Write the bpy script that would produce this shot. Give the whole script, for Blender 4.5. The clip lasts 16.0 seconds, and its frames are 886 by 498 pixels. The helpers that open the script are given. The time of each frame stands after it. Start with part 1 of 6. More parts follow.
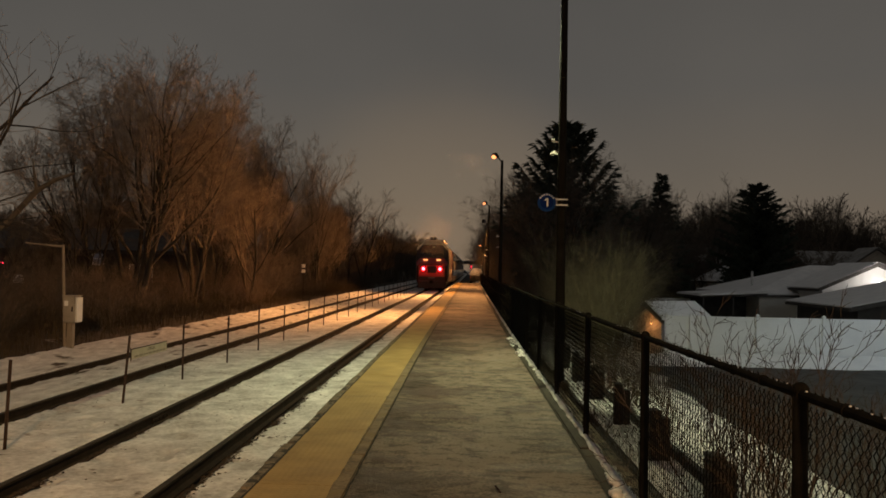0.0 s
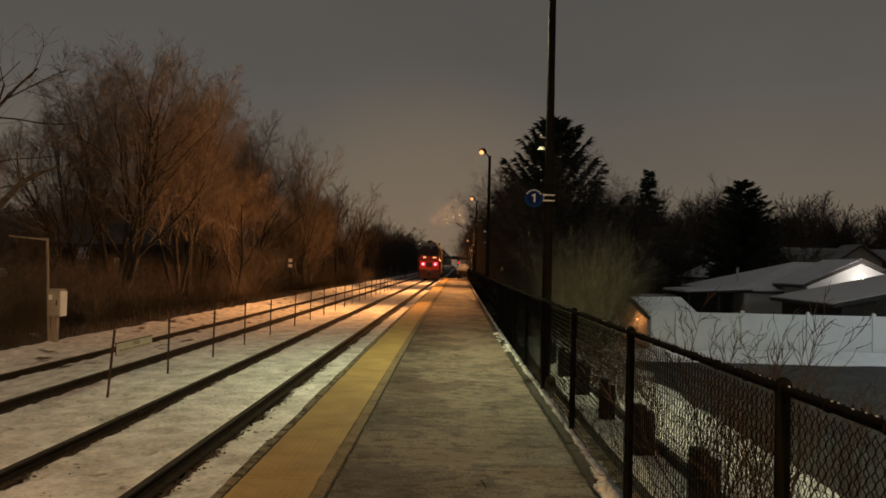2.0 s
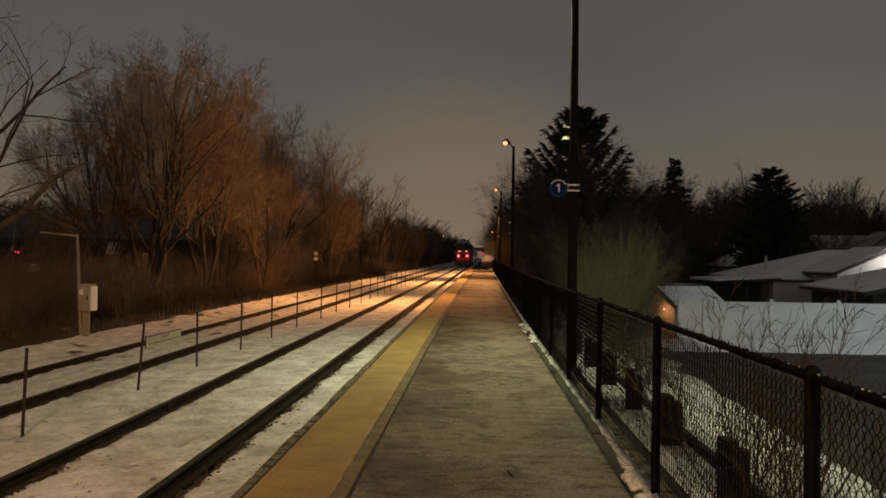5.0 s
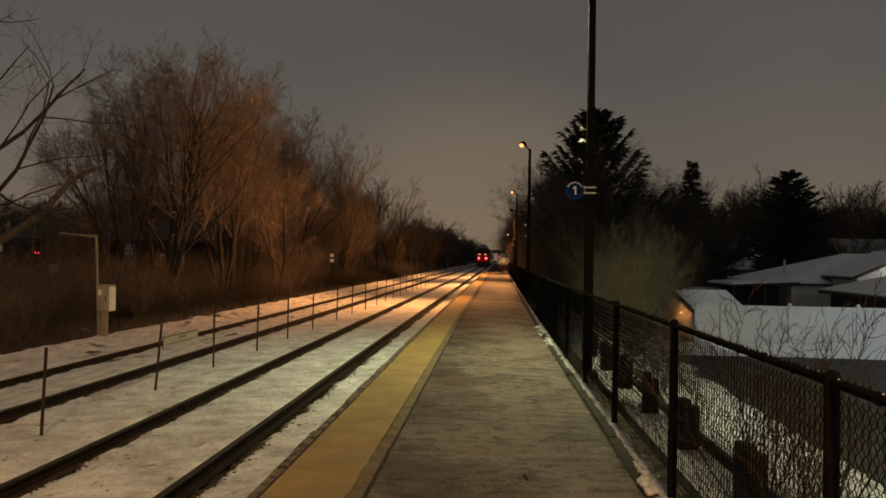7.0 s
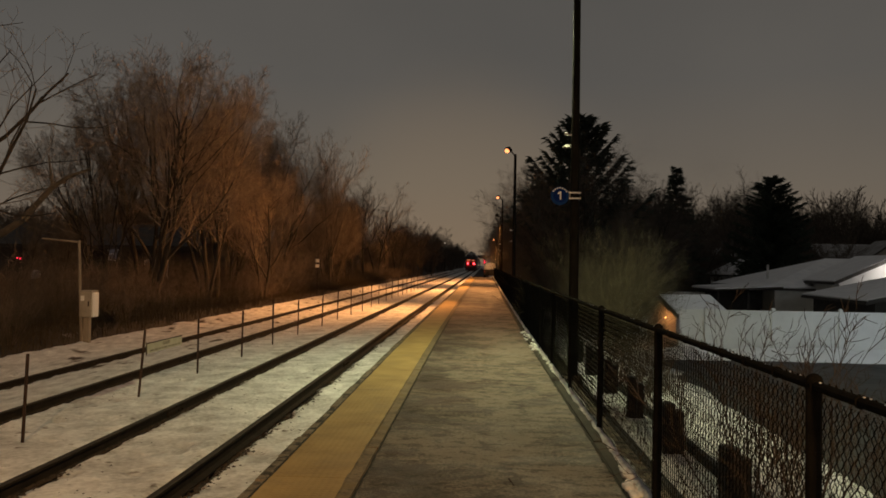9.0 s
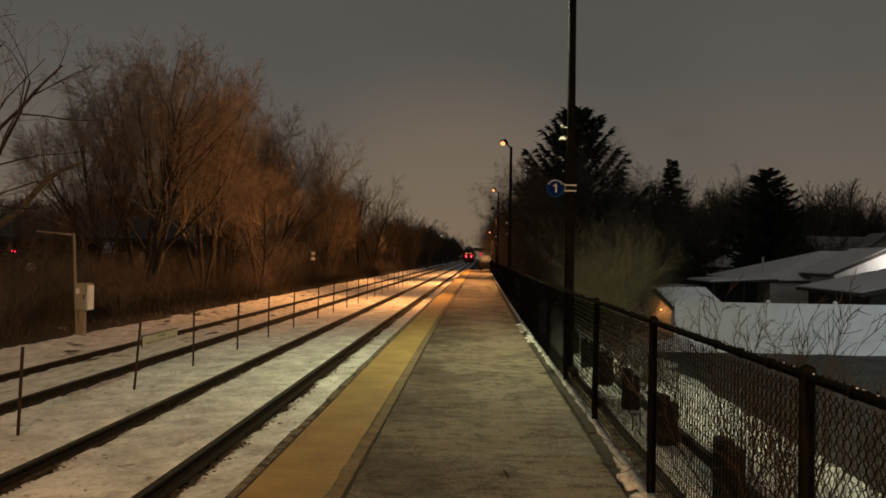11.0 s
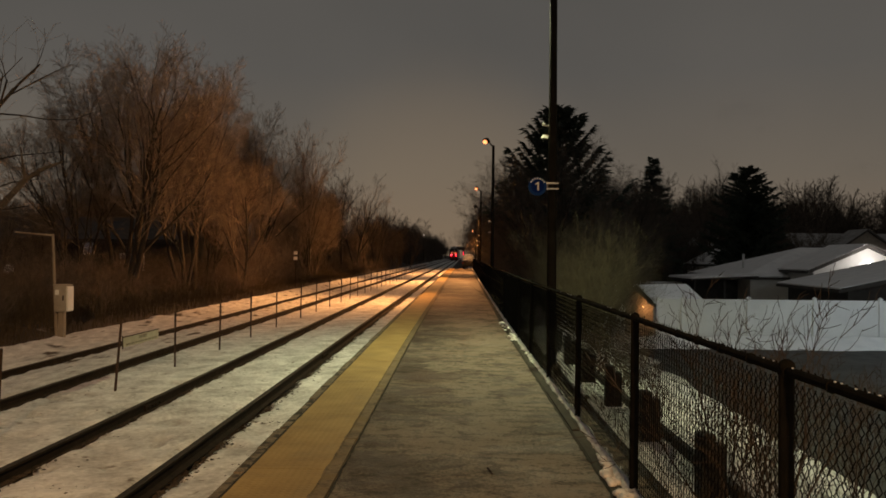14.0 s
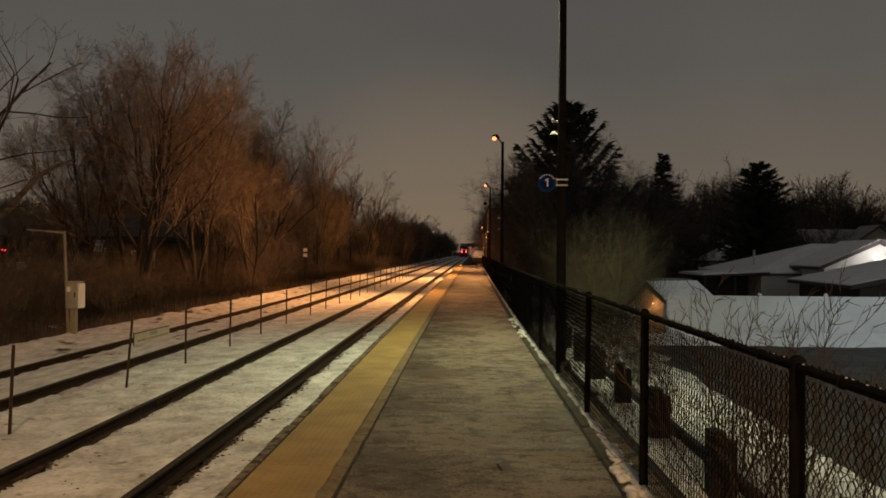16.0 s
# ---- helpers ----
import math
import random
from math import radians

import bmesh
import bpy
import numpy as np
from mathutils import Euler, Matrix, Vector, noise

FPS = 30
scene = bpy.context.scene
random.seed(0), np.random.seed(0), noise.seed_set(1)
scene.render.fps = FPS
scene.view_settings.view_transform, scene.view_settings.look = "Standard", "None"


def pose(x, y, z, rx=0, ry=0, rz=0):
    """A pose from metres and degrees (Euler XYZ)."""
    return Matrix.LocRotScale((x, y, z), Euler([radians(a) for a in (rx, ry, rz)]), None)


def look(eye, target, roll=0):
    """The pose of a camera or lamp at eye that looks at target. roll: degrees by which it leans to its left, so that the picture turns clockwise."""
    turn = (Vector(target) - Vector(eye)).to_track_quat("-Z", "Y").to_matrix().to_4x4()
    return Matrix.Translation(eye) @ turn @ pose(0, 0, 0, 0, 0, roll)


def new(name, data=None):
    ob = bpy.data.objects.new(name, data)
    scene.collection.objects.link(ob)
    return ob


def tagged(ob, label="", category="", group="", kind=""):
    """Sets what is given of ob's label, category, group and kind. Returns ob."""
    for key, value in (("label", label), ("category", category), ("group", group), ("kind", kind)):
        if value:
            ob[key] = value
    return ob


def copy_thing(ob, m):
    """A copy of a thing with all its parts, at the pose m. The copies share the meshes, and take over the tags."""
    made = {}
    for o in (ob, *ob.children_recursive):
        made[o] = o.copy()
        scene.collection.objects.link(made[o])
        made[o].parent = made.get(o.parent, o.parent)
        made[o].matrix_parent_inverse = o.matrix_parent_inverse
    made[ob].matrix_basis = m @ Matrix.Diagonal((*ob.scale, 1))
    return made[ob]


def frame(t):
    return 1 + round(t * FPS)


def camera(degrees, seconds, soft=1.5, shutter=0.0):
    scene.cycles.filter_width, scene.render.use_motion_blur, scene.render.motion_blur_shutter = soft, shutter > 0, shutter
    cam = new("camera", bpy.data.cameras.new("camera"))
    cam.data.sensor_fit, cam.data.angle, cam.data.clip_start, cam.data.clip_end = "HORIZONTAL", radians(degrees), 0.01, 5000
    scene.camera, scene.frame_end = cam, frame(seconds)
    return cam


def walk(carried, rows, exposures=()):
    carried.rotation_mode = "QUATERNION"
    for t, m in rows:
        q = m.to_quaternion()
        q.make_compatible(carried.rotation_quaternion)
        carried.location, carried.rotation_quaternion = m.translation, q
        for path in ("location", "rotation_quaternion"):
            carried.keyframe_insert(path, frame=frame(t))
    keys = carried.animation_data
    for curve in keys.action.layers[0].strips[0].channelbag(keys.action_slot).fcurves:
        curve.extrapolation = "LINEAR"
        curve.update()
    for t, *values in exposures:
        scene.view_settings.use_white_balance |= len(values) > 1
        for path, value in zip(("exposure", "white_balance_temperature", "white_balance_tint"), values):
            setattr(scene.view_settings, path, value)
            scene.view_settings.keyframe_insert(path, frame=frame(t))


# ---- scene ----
# one camera held still by hand: seconds, small drift of the eye (x, z), turn to the left, tilt up, lean
PATH = [
    (0, -0.024, 0.023, 1.523, 1.565, 1.108),
    (0.5, -0.022, 0.022, 1.337, 1.576, 1.295),
    (1, -0.021, 0.022, 0.952, 1.562, 1.321),
    (1.5, -0.019, 0.021, 0.748, 1.463, 1.306),
    (2, -0.018, 0.021, 0.622, 1.242, 1.331),
    (2.5, -0.017, 0.021, 0.555, 1.050, 1.320),
    (3, -0.015, 0.020, 0.584, 0.883, 1.211),
    (3.5, -0.013, 0.019, 0.763, 0.797, 1.027),
    (4, -0.012, 0.018, 1.135, 0.752, 0.806),
    (6.5, -0.018, 0.014, 3.638, 0.481, 0.945),
    (7, -0.017, 0.014, 3.486, 0.769, 0.979),
    (7.5, -0.016, 0.013, 3.261, 1.048, 0.927),
    (8, -0.014, 0.013, 2.980, 1.170, 0.911),
    (8.5, -0.013, 0.012, 2.718, 1.207, 0.915),
    (9, -0.012, 0.012, 2.483, 1.159, 0.927),
    (11.5, -0.005, 0.007, 2.146, 0.542, 0.884),
    (12, -0.004, 0.006, 2.035, 0.470, 0.898),
    (12.5, -0.004, 0.005, 1.690, 0.400, 0.886),
    (13, -0.003, 0.005, 1.164, 0.330, 0.788),
    (13.5, -0.003, 0.004, 0.904, 0.525, 0.644),
    (14, -0.002, 0.003, 0.977, 0.582, 0.542),
    (14.5, -0.002, 0.002, 1.109, 0.582, 0.433),
    (15, -0.001, 0.001, 1.285, 0.541, 0.422),
    (15.5, -0.001, 0.001, 1.483, 0.450, 0.431),
    (16, 0.000, 0.000, 1.645, 0.348, 0.450),
]
cam = camera(57.47, 16.0, soft=1.7)


def view(x, z, turn, tilt, lean):
    return pose(x, 0, 1.85 + z, 90 + tilt, 0, turn) @ pose(0, 0, 0, 0, 0, lean)


walk(cam, [(t, view(x, z, turn, tilt, lean)) for t, x, z, turn, tilt, lean in PATH])

# ---------------------------------------------------------------- night sky and lamps
world = bpy.data.worlds.new("overcast_night")
scene.world = world
world.use_nodes = True
wn, wl = world.node_tree.nodes, world.node_tree.links
wn.clear()
wo = wn.new("ShaderNodeOutputWorld")
bg = wn.new("ShaderNodeBackground")
tc = wn.new("ShaderNodeTexCoord")
sp = wn.new("ShaderNodeSeparateXYZ")
rp = wn.new("ShaderNodeValToRGB")
cl = wn.new("ShaderNodeTexNoise")
mx = wn.new("ShaderNodeMix")
mx.data_type = "RGBA"
mx.blend_type = "MULTIPLY"
cr = wn.new("ShaderNodeValToRGB")
rp.color_ramp.elements[0].position, rp.color_ramp.elements[0].color = 0.0, (0.176, 0.130, 0.090, 1)
rp.color_ramp.elements[1].position, rp.color_ramp.elements[1].color = 0.45, (0.073, 0.0705, 0.066, 1)
el = rp.color_ramp.elements.new(0.10)
el.color = (0.140, 0.118, 0.092, 1)
el = rp.color_ramp.elements.new(0.22)
el.color = (0.099, 0.0925, 0.083, 1)
cl.inputs["Scale"].default_value, cl.inputs["Detail"].default_value = 2.2, 4
cr.color_ramp.elements[0].position, cr.color_ramp.elements[0].color = 0.3, (0.90, 0.90, 0.91, 1)
cr.color_ramp.elements[1].position, cr.color_ramp.elements[1].color = 0.7, (1.08, 1.06, 1.05, 1)
mx.inputs[0].default_value = 1.0
wl.new(tc.outputs["Generated"], sp.inputs[0])
wl.new(sp.outputs["Z"], rp.inputs[0])
wl.new(tc.outputs["Generated"], cl.inputs["Vector"])
wl.new(cl.outputs["Fac"], cr.inputs[0])
wl.new(rp.outputs[0], mx.inputs[6])
wl.new(cr.outputs[0], mx.inputs[7])
ahead = wn.new("ShaderNodeVectorMath")
ahead.operation = "DOT_PRODUCT"
ahead.inputs[1].default_value = (-0.02, 0.995, 0.06)
wl.new(tc.outputs["Generated"], ahead.inputs[0])
near_axis = wn.new("ShaderNodeMapRange")
near_axis.interpolation_type = "SMOOTHERSTEP"
near_axis.inputs["From Min"].default_value, near_axis.inputs["From Max"].default_value = 0.972, 1.0
near_axis.inputs["To Min"].default_value, near_axis.inputs["To Max"].default_value = 0.0, 1.0
wl.new(ahead.outputs["Value"], near_axis.inputs["Value"])
glow = wn.new("ShaderNodeMix")
glow.data_type = "RGBA"
glow.blend_type = "ADD"
glow.inputs[7].default_value = (0.044, 0.027, 0.011, 1)
wl.new(near_axis.outputs[0], glow.inputs[0])
wl.new(mx.outputs[2], glow.inputs[6])
wl.new(glow.outputs[2], bg.inputs["Color"])
bg.inputs["Strength"].default_value = 1.0
wl.new(bg.outputs[0], wo.inputs[0])

SODIUM = (1.0, 0.415, 0.122)
MERCURY = (0.98, 1.0, 0.56)
WARM_LED = (1.0, 0.545, 0.225)
DAYLED = (0.78, 0.91, 1.0)


def lamp_light(name, at, colour, watts, radius=0.15, aim=None, cone=150, blend=0.6):
    data = bpy.data.lights.new(name, "SPOT")
    data.spot_size, data.spot_blend = radians(cone), blend
    data.color, data.energy, data.shadow_soft_size = colour, watts, radius
    ob = new(name, data)
    ob.matrix_basis = look(at, aim or (at[0] - 0.6, at[1], at[2] - 3))
    return ob


LAMP_X = 1.70
lamp_light("sodium_light", (LAMP_X - 0.48, 38.95, 7.22), SODIUM, 11500, aim=(-13.0, 34.5, 1.0), cone=124, blend=1.0)
lamp_light("sodium_light", (1.45, 66.4, 7.22), SODIUM, 14800, aim=(-11.0, 57.0, 0.0), cone=140, blend=1.0)
lamp_light("sodium_light", (1.97, 91.0, 7.22), SODIUM, 12500, aim=(-5.0, 90.0, 0), cone=168, blend=1.0)
lamp_light("sodium_light", (2.0, 108.0, 5.0), SODIUM, 4200, aim=(-2.0, 112.0, 0), cone=168, blend=1.0)
lamp_light("mercury_light", (LAMP_X - 0.20, 15.90, 7.18), MERCURY, 2350, aim=(3.4, 16.4, 0), cone=162, blend=0.9)
lamp_light("warm_light", (LAMP_X - 0.44, -11.0, 7.24), WARM_LED, 15000, 0.5, aim=(-7.0, -7.0, 0), cone=156, blend=0.8)
lamp_light("garden_light", (21.2, 23.5, 4.6), DAYLED, 1400, aim=(19, 26, -1.5), cone=165, blend=0.4)

# ---------------------------------------------------------------- materials
MATS = {}


def material(name, dark, light, scale=4.0, fine=60.0, rough=0.8, metal=0.0, bump=0.3, stretch=(1, 1, 1), emit=None, strength=0.0,
             spots=None, spot_scale=2.0, spot_edge=(0.55, 0.65), random_tone=0.0, depth=0.02, spec=0.5, local=False, grain=0.35):
    """Two-scale mottled surface in world or object metres; spots: a third colour in irregular patches."""
    if name in MATS:
        return MATS[name]
    m = bpy.data.materials.new(name)
    m.use_nodes = True
    n, l = m.node_tree.nodes, m.node_tree.links
    b = n["Principled BSDF"]
    b.inputs["Roughness"].default_value, b.inputs["Metallic"].default_value = rough, metal
    b.inputs["Specular IOR Level"].default_value = spec
    co = n.new("ShaderNodeTexCoord") if local else n.new("ShaderNodeNewGeometry")
    mp = n.new("ShaderNodeMapping")
    mp.inputs["Scale"].default_value = stretch
    l.new(co.outputs["Object" if local else "Position"], mp.inputs[0])
    a, f = n.new("ShaderNodeTexNoise"), n.new("ShaderNodeTexNoise")
    a.inputs["Scale"].default_value, a.inputs["Detail"].default_value = scale, 5
    f.inputs["Scale"].default_value, f.inputs["Detail"].default_value = fine, 3
    l.new(mp.outputs[0], a.inputs["Vector"])
    l.new(mp.outputs[0], f.inputs["Vector"])
    add = n.new("ShaderNodeMath")
    add.operation = "MULTIPLY_ADD"
    add.inputs[1].default_value = grain
    l.new(f.outputs["Fac"], add.inputs[0])
    l.new(a.outputs["Fac"], add.inputs[2])
    ramp = n.new("ShaderNodeValToRGB")
    ramp.color_ramp.elements[0].position, ramp.color_ramp.elements[0].color = 0.30 + grain * 0.42, (*dark, 1)
    ramp.color_ramp.elements[1].position, ramp.color_ramp.elements[1].color = 0.66 + grain * 0.62, (*light, 1)
    l.new(add.outputs[0], ramp.inputs[0])
    colour = ramp.outputs[0]
    if spots:
        s = n.new("ShaderNodeTexNoise")
        s.inputs["Scale"].default_value, s.inputs["Detail"].default_value = spot_scale, 6
        l.new(mp.outputs[0], s.inputs["Vector"])
        sr = n.new("ShaderNodeValToRGB")
        sr.color_ramp.elements[0].position, sr.color_ramp.elements[1].position = spot_edge
        l.new(s.outputs["Fac"], sr.inputs[0])
        mix = n.new("ShaderNodeMix")
        mix.data_type = "RGBA"
        mix.inputs[7].default_value = (*spots, 1)
        l.new(sr.outputs[0], mix.inputs[0])
        l.new(colour, mix.inputs[6])
        colour = mix.outputs[2]
    if random_tone:
        info = n.new("ShaderNodeObjectInfo")
        hs = n.new("ShaderNodeHueSaturation")
        mr = n.new("ShaderNodeMapRange")
        mr.inputs["To Min"].default_value, mr.inputs["To Max"].default_value = 1 - random_tone, 1 + random_tone
        l.new(info.outputs["Random"], mr.inputs["Value"])
        l.new(mr.outputs[0], hs.inputs["Value"])
        l.new(colour, hs.inputs["Color"])
        colour = hs.outputs[0]
    l.new(colour, b.inputs["Base Color"])
    if bump:
        bp = n.new("ShaderNodeBump")
        bp.inputs["Strength"].default_value, bp.inputs["Distance"].default_value = bump, depth
        l.new(add.outputs[0], bp.inputs["Height"])
        l.new(bp.outputs[0], b.inputs["Normal"])
    if emit:
        b.inputs["Emission Color"].default_value, b.inputs["Emission Strength"].default_value = (*emit, 1), strength
    MATS[name] = m
    return m


SNOW = material("trodden_snow", (0.42, 0.41, 0.39), (0.86, 0.85, 0.83), 2.2, 15, 0.9, bump=1.0, depth=0.05,
                spots=(0.13, 0.10, 0.07), spot_scale=5.0, spot_edge=(0.64, 0.76), spec=0.2, grain=0.6)
PATCHY_SNOW = material("patchy_old_snow", (0.44, 0.43, 0.42), (0.80, 0.79, 0.77), 3.5, 30, 0.9, bump=0.9, depth=0.06,
                       spots=(0.075, 0.055, 0.038), spot_scale=1.7, spot_edge=(0.59, 0.68), stretch=(1.6, 0.55, 1), spec=0.2)
CLEAN_SNOW = material("roof_snow", (0.72, 0.73, 0.75), (0.86, 0.86, 0.87), 1.5, 20, 0.8, bump=0.4, depth=0.05)
# far roofs: the same snow in a much darker tone
DARKER_SNOW = material("darker_roof_snow", (0.16, 0.155, 0.15), (0.32, 0.315, 0.31), 1.5, 20, 0.9, bump=0.4, depth=0.05)
YARD = material("yard_snow_and_grass", (0.50, 0.50, 0.49), (0.80, 0.80, 0.79), 2.0, 25, 0.9, bump=0.6, depth=0.06,
                spots=(0.055, 0.045, 0.032), spot_scale=0.45, spot_edge=(0.60, 0.68))
LITTER = material("leaf_litter", (0.016, 0.012, 0.007), (0.045, 0.033, 0.021), 1.2, 18, 0.95, bump=0.8, depth=0.08,
                  spots=(0.45, 0.44, 0.42), spot_scale=0.5, spot_edge=(0.66, 0.76))
BALLAST = material("dark_wet_ballast", (0.006, 0.005, 0.004), (0.032, 0.027, 0.021), 9, 30, 0.85, bump=1.0, depth=0.05)
RAIL_STEEL = material("rusty_rail_side", (0.009, 0.007, 0.005), (0.022, 0.016, 0.012), 6, 80, 0.9, 0.0, bump=0.3, spec=0.15)
RAIL_TOP = material("worn_rail_head", (0.018, 0.015, 0.011), (0.048, 0.039, 0.030), 6, 80, 0.75, 0.2, bump=0.2, spec=0.3)
BORDER = material("worn_border_concrete", (0.060, 0.042, 0.021), (0.20, 0.150, 0.085), 4, 30, 0.9, bump=0.8, depth=0.015, grain=0.8,
                  spots=(0.17, 0.12, 0.05), spot_scale=3.0, spot_edge=(0.52, 0.64))
ASPHALT = material("old_asphalt", (0.018, 0.018, 0.017), (0.055, 0.053, 0.050), 2.0, 50, 0.85, bump=0.4, depth=0.01)
EDGE_STONE = material("worn_concrete_edge", (0.060, 0.047, 0.030), (0.23, 0.185, 0.125), 6, 50, 0.9, bump=0.8, depth=0.02,
                      spots=(0.026, 0.022, 0.012), spot_scale=5.0, spot_edge=(0.50, 0.60), grain=0.7)
MOSS = material("wet_moss_and_dirt", (0.008, 0.008, 0.004), (0.030, 0.027, 0.014), 9, 60, 0.95, bump=0.8, depth=0.01)
CURB = material("mossy_timber_curb", (0.010, 0.010, 0.006), (0.038, 0.034, 0.022), 5, 60, 0.95, bump=0.6, stretch=(1, 0.3, 1))
BLACK = material("black_vinyl_coating", (0.008, 0.008, 0.007), (0.017, 0.016, 0.014), 8, 90, 0.8, bump=0.25, depth=0.004, spec=0.006)
POLE_PAINT = material("dark_bronze_paint", (0.012, 0.011, 0.009), (0.021, 0.019, 0.016), 3, 60, 0.9, bump=0.1, spec=0.006)
TIMBER = material("tarred_timber", (0.010, 0.010, 0.0095), (0.027, 0.026, 0.023), 3, 40, 0.9, bump=0.7, stretch=(1, 1, 0.25))
RUSTY = material("rusty_steel_stake", (0.020, 0.012, 0.008), (0.055, 0.032, 0.022), 12, 90, 0.8, 0.2, bump=0.4)
BARK = material("grey_brown_bark", (0.013, 0.011, 0.008), (0.042, 0.034, 0.026), 5, 40, 0.95, bump=0.6, stretch=(1, 1, 0.3), random_tone=0.25)
GREY_BARK = material("weathered_bare_limb", (0.05, 0.042, 0.033), (0.12, 0.10, 0.078), 5, 40, 0.95, bump=0.6)
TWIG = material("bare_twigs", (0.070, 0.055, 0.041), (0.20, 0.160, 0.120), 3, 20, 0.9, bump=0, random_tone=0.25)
# darker shrub twigs; the lamp-lit shrubs take the paler TWIG instead
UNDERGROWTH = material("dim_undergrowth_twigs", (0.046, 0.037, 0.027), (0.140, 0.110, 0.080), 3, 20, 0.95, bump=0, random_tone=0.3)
BRUSH = material("dry_brush_stems", (0.046, 0.040, 0.022), (0.140, 0.116, 0.068), 3, 20, 0.9, bump=0, random_tone=0.3)
DEAD_GRASS = material("dead_grass", (0.030, 0.022, 0.012), (0.090, 0.066, 0.036), 3, 20, 0.95, bump=0)
RED_TWIG = material("reddish_sapling_bark", (0.034, 0.026, 0.019), (0.090, 0.068, 0.050), 5, 30, 0.9, bump=0, random_tone=0.2)
DARK_TWIG = material("dark_thicket_twigs", (0.042, 0.033, 0.024), (0.110, 0.086, 0.064), 3, 20, 0.95, bump=0, random_tone=0.25)
NEEDLE = material("spruce_needles", (0.018, 0.025, 0.017), (0.050, 0.064, 0.042), 2, 15, 0.9, bump=0, random_tone=0.2)
VINYL = material("white_vinyl", (0.66, 0.67, 0.68), (0.80, 0.81, 0.82), 0.8, 20, 0.45, bump=0.05)
SIDING = material("pale_siding", (0.50, 0.48, 0.45), (0.66, 0.64, 0.60), 1.0, 30, 0.6, bump=0.1)
WHITE_SIDING = material("white_clapboard", (0.70, 0.70, 0.69), (0.82, 0.82, 0.80), 1.0, 30, 0.55, bump=0.1)
TAN_SIDING = material("tan_shed_siding", (0.22, 0.195, 0.16), (0.32, 0.29, 0.25), 2.0, 30, 0.7, bump=0.15)
DARK_WALL = material("dark_garage_wall", (0.020, 0.018, 0.016), (0.05, 0.045, 0.04), 2.0, 30, 0.8, bump=0.15)
SHINGLE = material("dark_shingles", (0.03, 0.028, 0.026), (0.07, 0.065, 0.06), 3.0, 30, 0.9, bump=0.4)
TRIM = material("dark_fascia", (0.030, 0.027, 0.024), (0.060, 0.055, 0.050), 2, 30, 0.7, bump=0.1)
GALV = material("galvanised_steel", (0.50, 0.51, 0.51), (0.70, 0.71, 0.71), 6, 60, 0.4, 0.05, bump=0.1)
GREY_BOX = material("weathered_grey_box", (0.20, 0.18, 0.15), (0.36, 0.33, 0.28), 3, 40, 0.6, bump=0.2)
GREY_POST = material("weathered_wood_post", (0.16, 0.13, 0.10), (0.30, 0.26, 0.20), 3, 40, 0.85, bump=0.4, stretch=(1, 1, 0.2))
SIGN_BLUE = material("blue_sign_enamel", (0.003, 0.018, 0.12), (0.004, 0.022, 0.14), 5, 60, 0.6, bump=0.0, spec=0.05)
SIGN_RING = material("pale_blue_sign_ring", (0.010, 0.045, 0.17), (0.013, 0.053, 0.20), 5, 60, 0.6, bump=0.0, spec=0.05)
SIGN_WHITE = material("white_sign_film", (0.72, 0.72, 0.70), (0.80, 0.80, 0.78), 5, 60, 0.4, bump=0.0)
CREAM = material("faded_cream_board", (0.30, 0.285, 0.21), (0.42, 0.40, 0.30), 6, 60, 0.5, bump=0.1)
INK = material("faded_sign_ink", (0.14, 0.12, 0.09), (0.21, 0.18, 0.14), 8, 60, 0.7, bump=0)
GLASS_DARK = material("dark_window_glass", (0.010, 0.011, 0.013), (0.018, 0.019, 0.022), 2, 20, 0.08, bump=0)
SODIUM_GLOW = material("glowing_sodium_lens", (0.9, 0.7, 0.4), (0.9, 0.7, 0.4), bump=0, emit=(1.0, 0.29, 0.095), strength=2.7)
MERCURY_GLOW = material("glowing_pale_lens", (0.9, 0.9, 0.8), (0.9, 0.9, 0.8), bump=0, emit=(0.9, 1.0, 0.72), strength=20)
PORCH_GLOW = material("glowing_porch_globe", (0.9, 0.9, 0.9), (0.9, 0.9, 0.9), bump=0, emit=(1.0, 0.98, 0.92), strength=14)
WARM_GLOW = material("warm_door_lamp", (0.9, 0.7, 0.4), (0.9, 0.7, 0.4), bump=0, emit=(1.0, 0.55, 0.22), strength=2.2)
RED_GLOW = material("glowing_red_marker", (0.6, 0.02, 0.02), (0.6, 0.02, 0.02), bump=0, emit=(1.0, 0.030, 0.045), strength=34)
AMBER_GLOW = material("glowing_number_board", (0.6, 0.2, 0.1), (0.6, 0.2, 0.1), bump=0, emit=(1.0, 0.40, 0.14), strength=2.0)
SIGNAL_RED = material("glowing_red_signal", (0.6, 0.02, 0.02), (0.6, 0.02, 0.02), bump=0, emit=(1.0, 0.02, 0.06), strength=4)
DIM_GLOW = material("dim_lit_window", (0.2, 0.2, 0.2), (0.2, 0.2, 0.2), bump=0, emit=(0.48, 0.58, 0.75), strength=0.028)
PALE_GLOW = material("pale_lit_blind", (0.5, 0.5, 0.5), (0.5, 0.5, 0.5), bump=0, emit=(0.62, 0.60, 0.55), strength=0.055)
FAR_GLOW = material("far_street_lamp_lens", (0.9, 0.9, 0.9), (0.9, 0.9, 0.9), bump=0, emit=(1.0, 0.80, 0.55), strength=1.0)
LOCO_DARK = material("dark_locomotive_paint", (0.014, 0.005, 0.005), (0.026, 0.009, 0.009), 2, 30, 0.5, bump=0.1, local=True)
